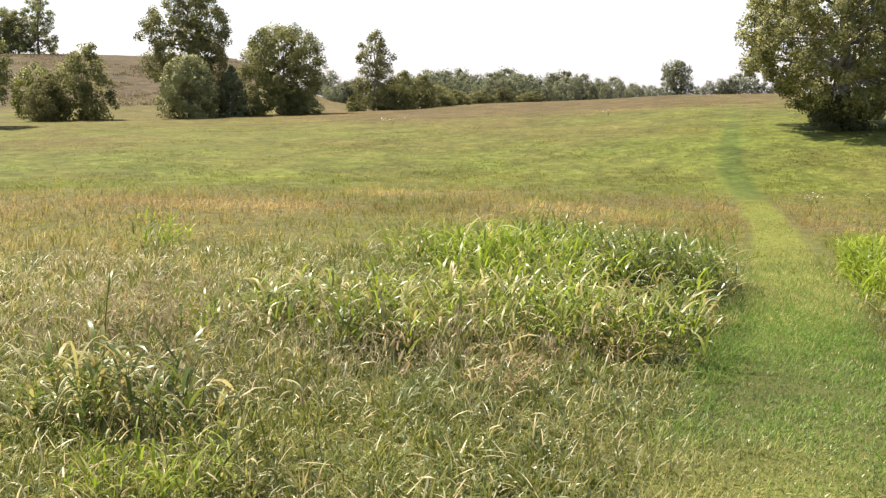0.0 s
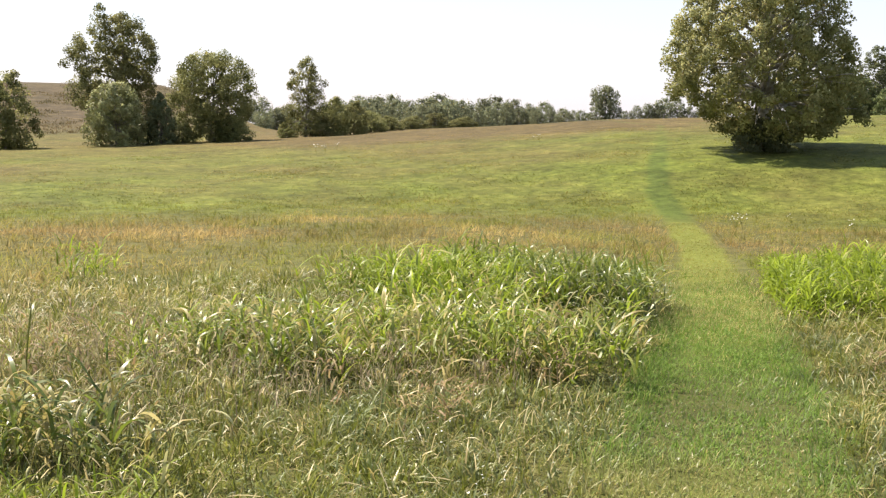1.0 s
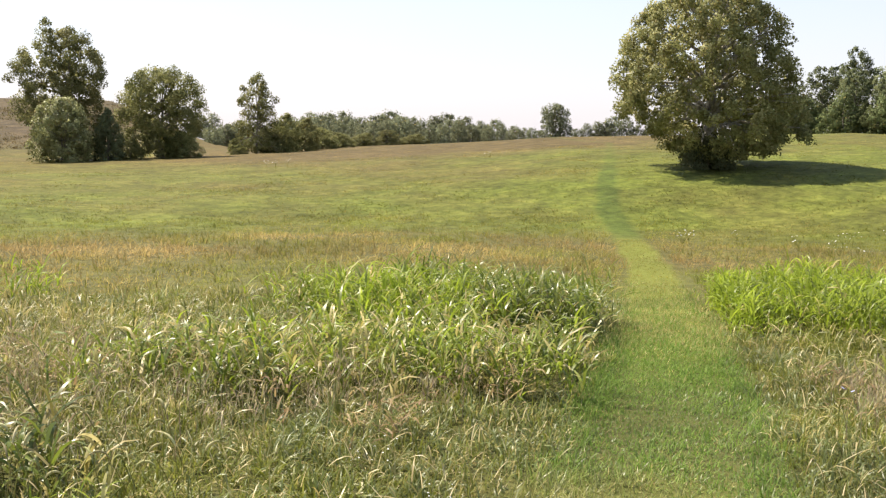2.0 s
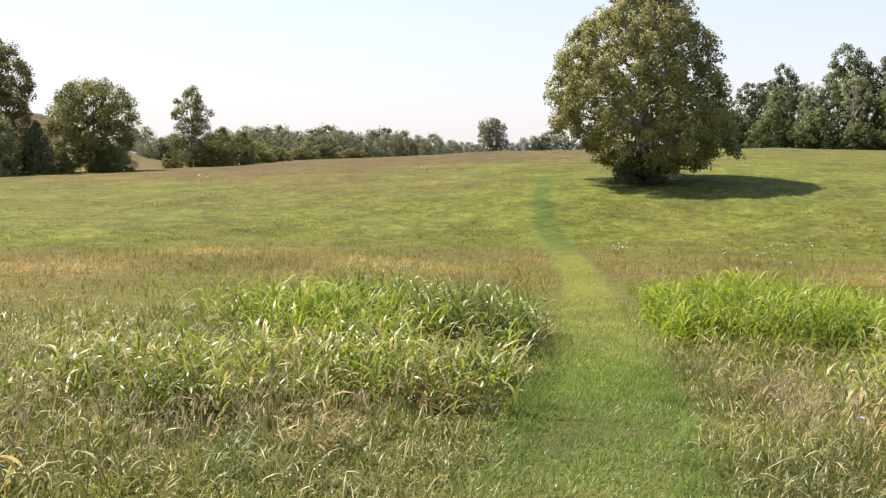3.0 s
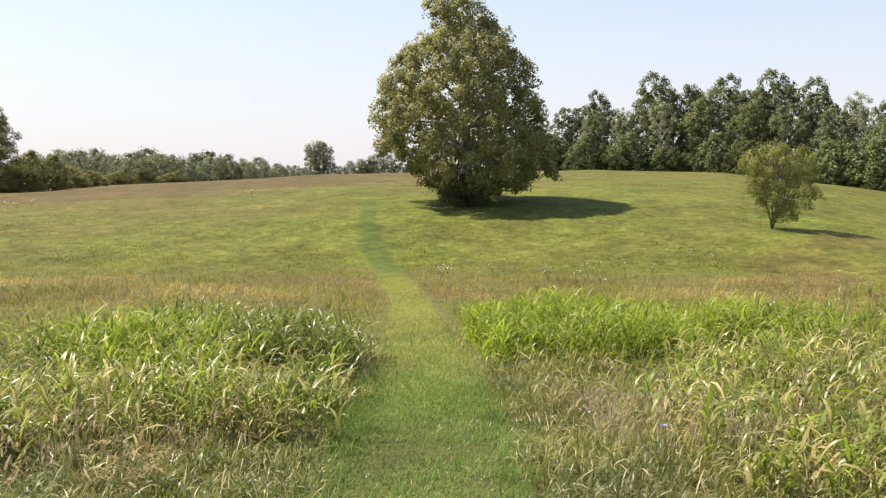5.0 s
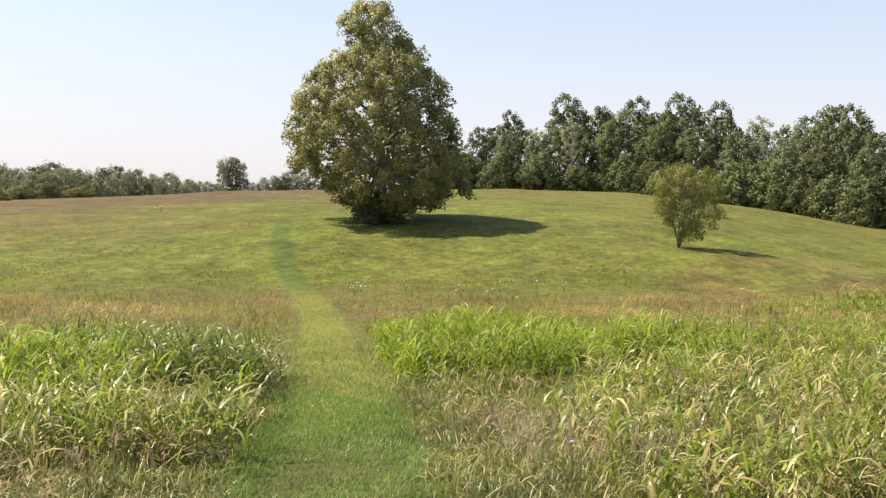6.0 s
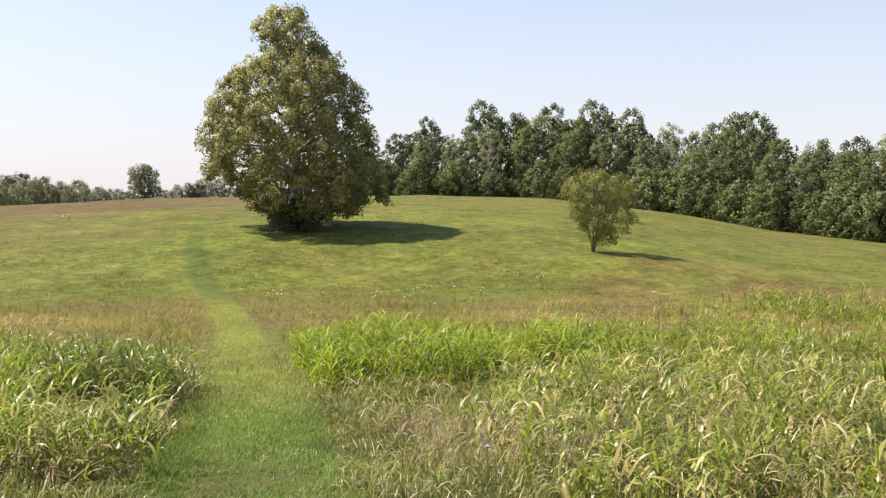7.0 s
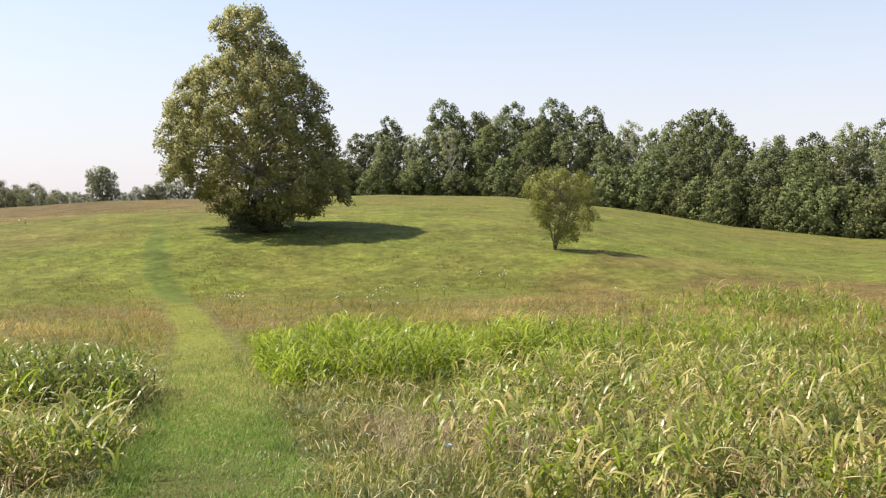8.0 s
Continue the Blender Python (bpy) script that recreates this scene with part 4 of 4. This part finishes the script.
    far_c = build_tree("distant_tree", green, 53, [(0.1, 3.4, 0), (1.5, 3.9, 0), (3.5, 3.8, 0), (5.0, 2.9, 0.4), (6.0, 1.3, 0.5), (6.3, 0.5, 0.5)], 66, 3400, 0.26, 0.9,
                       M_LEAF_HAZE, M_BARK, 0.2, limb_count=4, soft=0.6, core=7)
    kinds = ((far_a, 6.6), (far_b, 8.2), (far_c, 6.3))
    sky_az = (-7.4, -6.5, -5.6, -4.9, -2.2, -0.9, 0.0, 1.0, 2.1, 3.2, 3.9, 5.1, 6.3, 7.2, 8.2, 9.1, 9.9, 11.0, 12.1)
    sky_el = (1.8, 1.75, 1.85, 1.75, 2.35, 2.5, 2.5, 2.65, 2.2, 2.4, 2.7, 2.25, 2.35, 2.5, 2.3, 1.95, 2.1, 1.6, 1.45)
    spots = [(az, el, 195.0) for az, el in zip(sky_az, sky_el)]
    spots += [(-7.0 + 0.62 * i + r.uniform(-0.2, 0.2), float(np.interp(-7.0 + 0.62 * i, sky_az, sky_el)) - r.uniform(0.15, 0.75), r.uniform(160, 185)) for i in range(30)]
    for i, (az, el, d) in enumerate(spots):
        k = (0, 1, 2, 2, 0, 1, 2)[i % 7]
        s = (1.7 + d * math.tan(radians(el + 0.15)) - at(az, d)[2]) / kinds[k][1]
        if i in (0, 1, 2):
            put(kinds[(0, 1, 2)[i]][0], az, d, scale=0.75)
        else:
            put_copy(kinds[k][0], az, d, s, s * r.uniform(0.85, 1.2), r.uniform(0, 360), green, "distant hedgerow trees")
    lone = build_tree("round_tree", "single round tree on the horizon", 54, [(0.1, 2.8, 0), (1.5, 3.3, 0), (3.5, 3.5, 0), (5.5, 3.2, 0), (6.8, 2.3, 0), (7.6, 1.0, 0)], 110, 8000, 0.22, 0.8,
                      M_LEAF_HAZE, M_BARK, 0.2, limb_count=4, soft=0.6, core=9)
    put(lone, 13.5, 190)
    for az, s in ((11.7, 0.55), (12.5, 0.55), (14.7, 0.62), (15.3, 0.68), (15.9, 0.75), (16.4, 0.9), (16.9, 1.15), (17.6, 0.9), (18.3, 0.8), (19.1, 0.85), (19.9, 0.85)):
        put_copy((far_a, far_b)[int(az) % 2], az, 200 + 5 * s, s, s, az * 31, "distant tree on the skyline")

    # the wood on the hill
    f1 = build_tree("forest_tree", "tall dark green tree at the edge of the wood", 41,
                    [(0.8, 1.6, 0), (2.5, 2.1, 0), (4.5, 2.2, 0.2), (6.5, 2.7, 0), (8.2, 2.6, -0.2), (9.4, 1.9, 0), (10.3, 0.8, 0)], 100, 8200, 0.165, 0.62, M_LEAF_DARK, M_BARK, 0.2,
                    limb_count=14, core=5, soft=0.85, gap=0.2, bulge=0.7, wave=0.5)
    f2 = build_tree("forest_tree", "mid-green broadleaf tree at the edge of the wood", 42,
                    [(0.6, 2.0, 0), (2.5, 2.5, 0), (4.5, 2.9, 0), (6.5, 3.0, 0.2), (8.2, 2.3, 0.1), (9.4, 0.9, 0)], 100, 8200, 0.165, 0.64, M_LEAF_WOOD, M_BARK, 0.2,
                    limb_count=14, core=5, soft=0.85, gap=0.2, bulge=0.7, wave=0.5)
    f3 = build_tree("forest_tree", "thin-crowned grey-green tree above the wood", 43,
                    [(2.0, 1.2, 0), (5.0, 1.6, 0), (7.5, 2.2, 0), (9.2, 1.9, 0), (10.4, 0.8, 0)], 70, 5000, 0.14, 0.42, M_LEAF_PALE, M_BARK_PALE, 0.16, limb_count=34, core=0, soft=0.5, gap=0.35)
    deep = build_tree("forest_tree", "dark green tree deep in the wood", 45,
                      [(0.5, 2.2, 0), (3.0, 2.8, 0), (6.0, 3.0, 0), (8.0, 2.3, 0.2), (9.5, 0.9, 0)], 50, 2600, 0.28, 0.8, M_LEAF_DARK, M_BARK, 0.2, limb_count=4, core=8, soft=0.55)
    edge = build_tree("forest_shrub", "leafy green shrub along the wood's edge", 44,
                      [(0.05, 1.6, 0), (1.0, 2.0, 0), (2.2, 1.8, 0), (3.2, 1.0, 0), (3.7, 0.3, 0)], 50, 2700, 0.17, 0.46, M_LEAF_WOOD, M_BARK, 0.08, 3, category="shrub", soft=0.82, limb_count=4, core=6)
    top_az = (24.5, 26.4, 28.1, 29.8, 31.3, 33.1, 35.1, 37.2, 38.4, 39.6, 41.8, 44.1, 46.6, 47.9, 48.8, 50.1, 52.2, 54.0, 56.2, 58.2, 60.3)
    top_el = (3.0, 3.6, 4.7, 5.7, 4.7, 6.7, 6.0, 6.5, 5.6, 6.7, 6.2, 5.4, 5.3, 5.9, 5.9, 4.4, 4.3, 4.4, 4.9, 5.3, 5.0)
    front_at = lambda az: np.interp(az, (24, 30, 38, 44, 50, 56, 62), (122, 112, 106, 98, 88, 80, 76))
    stand = [(az, 7, el + 0.05, (0, 1, 0, 0, 2, 0, 1)[i % 7]) for i, (az, el) in enumerate(zip(top_az, top_el))]
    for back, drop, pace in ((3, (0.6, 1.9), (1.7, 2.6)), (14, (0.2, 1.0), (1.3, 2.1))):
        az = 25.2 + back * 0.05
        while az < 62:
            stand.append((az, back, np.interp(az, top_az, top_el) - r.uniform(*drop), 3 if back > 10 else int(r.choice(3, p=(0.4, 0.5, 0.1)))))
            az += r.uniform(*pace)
    kinds = ((f1, 10.3), (f2, 9.4), (f3, 10.4), (deep, 9.5))
    first_at = {}
    for az, back, el, k in stand:
        if az < 29 and k == 2:
            k = 0
        d = front_at(az) + back + r.uniform(-1.2, 1.2)
        x, y, z = at(az, d)
        s = max(3.0, 1.7 + d * math.tan(radians(el)) - z) / kinds[k][1]
        w = r.uniform(0.8, 1.12) * (0.75 + 0.25 * s)
        if k not in first_at:
            first_at[k] = pose(x, y, z - 0.05, 0, 0, r.uniform(0, 360)) @ Matrix.Diagonal((w, w, s, 1))
        else:
            put_copy(kinds[k][0], az, d, s, w, r.uniform(0, 360), group="trees of the wood")
    for k, m in first_at.items():
        kinds[k][0].matrix_basis = m
        tagged(kinds[k][0], group="trees of the wood")
    az, first = 24.5, True
    while az < 62:
        front = np.interp(az, (24, 30, 38, 44, 50, 56, 62), (122, 112, 106, 98, 88, 80, 76))
        s = r.uniform(0.6, 1.3)
        if first:
            put(edge, az, front, 0.05)
            first = False
        else:
            put_copy(edge, az, front + r.uniform(-1.5, 1.0), s, s * r.uniform(0.9, 1.25), r.uniform(0, 360), group="shrubs along the wood")
            if r.random() < 0.35:
                put_copy(edge, az + 0.4, front + r.uniform(9, 12), 0.8, r.uniform(1.0, 1.3), r.uniform(0, 360), "shady green shrub under the trees of the wood", "shrubs along the wood")
        az += r.uniform(0.6, 1.1)


built_trees()


# ---- wild flowers ----
def build_flowers():
    r = np.random.default_rng(23)

    def plant(name, label, az, d, height, blossoms, size, mat):
        x0, y0, z0 = at(az, d)
        root = new(name)
        root.matrix_basis = pose(x0, y0, z0)
        top = np.array([r.normal(0, 0.04), r.normal(0, 0.04), height * 0.6])
        spots = [top + np.array([r.normal(0, 0.10), r.normal(0, 0.10), height * r.uniform(0.15, 0.45)]) for _ in range(blossoms)]
        lines = [(np.array([[0, 0, -0.02], top * 0.5, top]), np.array([0.004, 0.0035, 0.003]))]
        for sp in spots:
            lines.append((np.array([top * 0.8, (top + sp) / 2 + [0, 0, -0.01], sp]), np.array([0.003, 0.002, 0.002])))
        v, f = tubes(lines, 4)
        k = np.full(len(v), 0.5)
        part("stem", mesh_of(name + "_stem", v, f, [M_MEADOW], {"tone": k, "dry": 0.2 * k}), root)
        for sp in spots:
            n = 10
            a = np.arange(n) * 2 * np.pi / n + r.random()
            tilt = r.normal(0, 0.35, 2)
            vs, fs = [], []
            for i, q in enumerate(a):
                o = np.array([math.cos(q), math.sin(q), 0.25])
                w = np.array([-math.sin(q), math.cos(q), 0]) * 0.28
                for vert in (0.1 * o, (0.6 * o + w), o * [1, 1, 0.6], 0.6 * o - w):
                    vs.append(sp + size * (vert + np.array([0, 0, vert[0] * tilt[0] + vert[1] * tilt[1]])))
                fs.append([4 * i, 4 * i + 1, 4 * i + 2, 4 * i + 3])
            k = np.full(len(vs), r.uniform(0.3, 0.7))
            part("blossom", mesh_of(name + "_blossom", np.array(vs), np.array(fs), [mat], {"tone": k, "dry": 0 * k}), root)
        return tagged(root, label, "flower", "wild flowers in the meadow")

    white = "small white daisy-like wild flower in the dry grass"
    for az, d in ((21.2, 24.8), (20.9, 24.0), (21.6, 25.1), (24.1, 26.1), (29.8, 25.8), (30.2, 26.2), (29.7, 21.9), (30.6, 21.1), (29.4, 22.4),
                  (35.4, 31.7), (37.1, 31.3), (36.9, 31.8), (32.0, 28.1), (27.5, 23.5), (33.6, 26.4), (44.0, 26.0), (-3.4, 52.0), (-2.2, 53.0), (-2.9, 52.0), (9.8, 50.0)):
        plant("wild_flower", white, az, d, 0.5, int(r.integers(4, 9)), 0.019 if d < 40 else 0.035, M_PETAL)
    for az, d in ((36.5, 5.9), (35.6, 6.4), (37.4, 6.1), (30.4, 6.9), (41.0, 5.2)):
        plant("chicory", "pale blue chicory flower among the weeds", az, d, 0.38, 2, 0.016, M_CHICORY)
    for az, d in ((3.0, 5.3), (7.4, 4.7), (4.2, 5.4)):
        plant("wild_flower", "tiny white flowers low in the green grass", az, d, 0.17, 9, 0.006, M_PETAL)


build_flowers()


def build_tall_weeds():
    """Old stalks that stand above the grass, each with a few curling leaves."""
    r = np.random.default_rng(29)
    for az, d, h, lean in ((-19.7, 6.6, 0.78, 0.03), (-7.4, 8.8, 0.62, -0.04), (-10.8, 9.2, 0.6, 0.02), (52.0, 6.2, 0.62, 0.1), (-14.0, 4.3, 0.4, 0.12)):
        x0, y0, z0 = at(az, d)
        root = new("tall_weed")
        root.matrix_basis = pose(x0, y0, z0)
        k = np.linspace(0, 1, 6)
        pts = np.stack([lean * k ** 2 * 2, 0.02 * k, k * h - 0.02], 1)
        v, f = tubes([(pts, np.linspace(0.007, 0.0035, 6))], 6)
        q = np.full(len(v), 0.3)
        part("stem", mesh_of("weed_stem", v, f, [M_BROAD], {"tone": q, "dry": q * 0.8}, smooth=True), root)
        for _ in range(4):
            u = r.uniform(0.35, 1.0)
            p = np.array([lean * u * u * 2, 0.02 * u, u * h - 0.03])
            v, f, _ = blade_arrays(p[:1], p[1:2], np.array([r.uniform(0.14, 0.3)]), np.array([r.uniform(0.014, 0.024)]), np.array([r.uniform(0.3, 0.8)]),
                                   np.array([r.uniform(1.4, 2.6)]), r, 6, None, p[2:3])
            q = np.full(len(v), r.uniform(0.3, 0.9))
            part("leaf", mesh_of("weed_leaf", v, f, [M_BROAD], {"tone": q, "dry": 0.5 * q}), root)
        tagged(root, "tall weed stalk with curling leaves above the grass", "weed", "weed stalks")


build_tall_weeds()
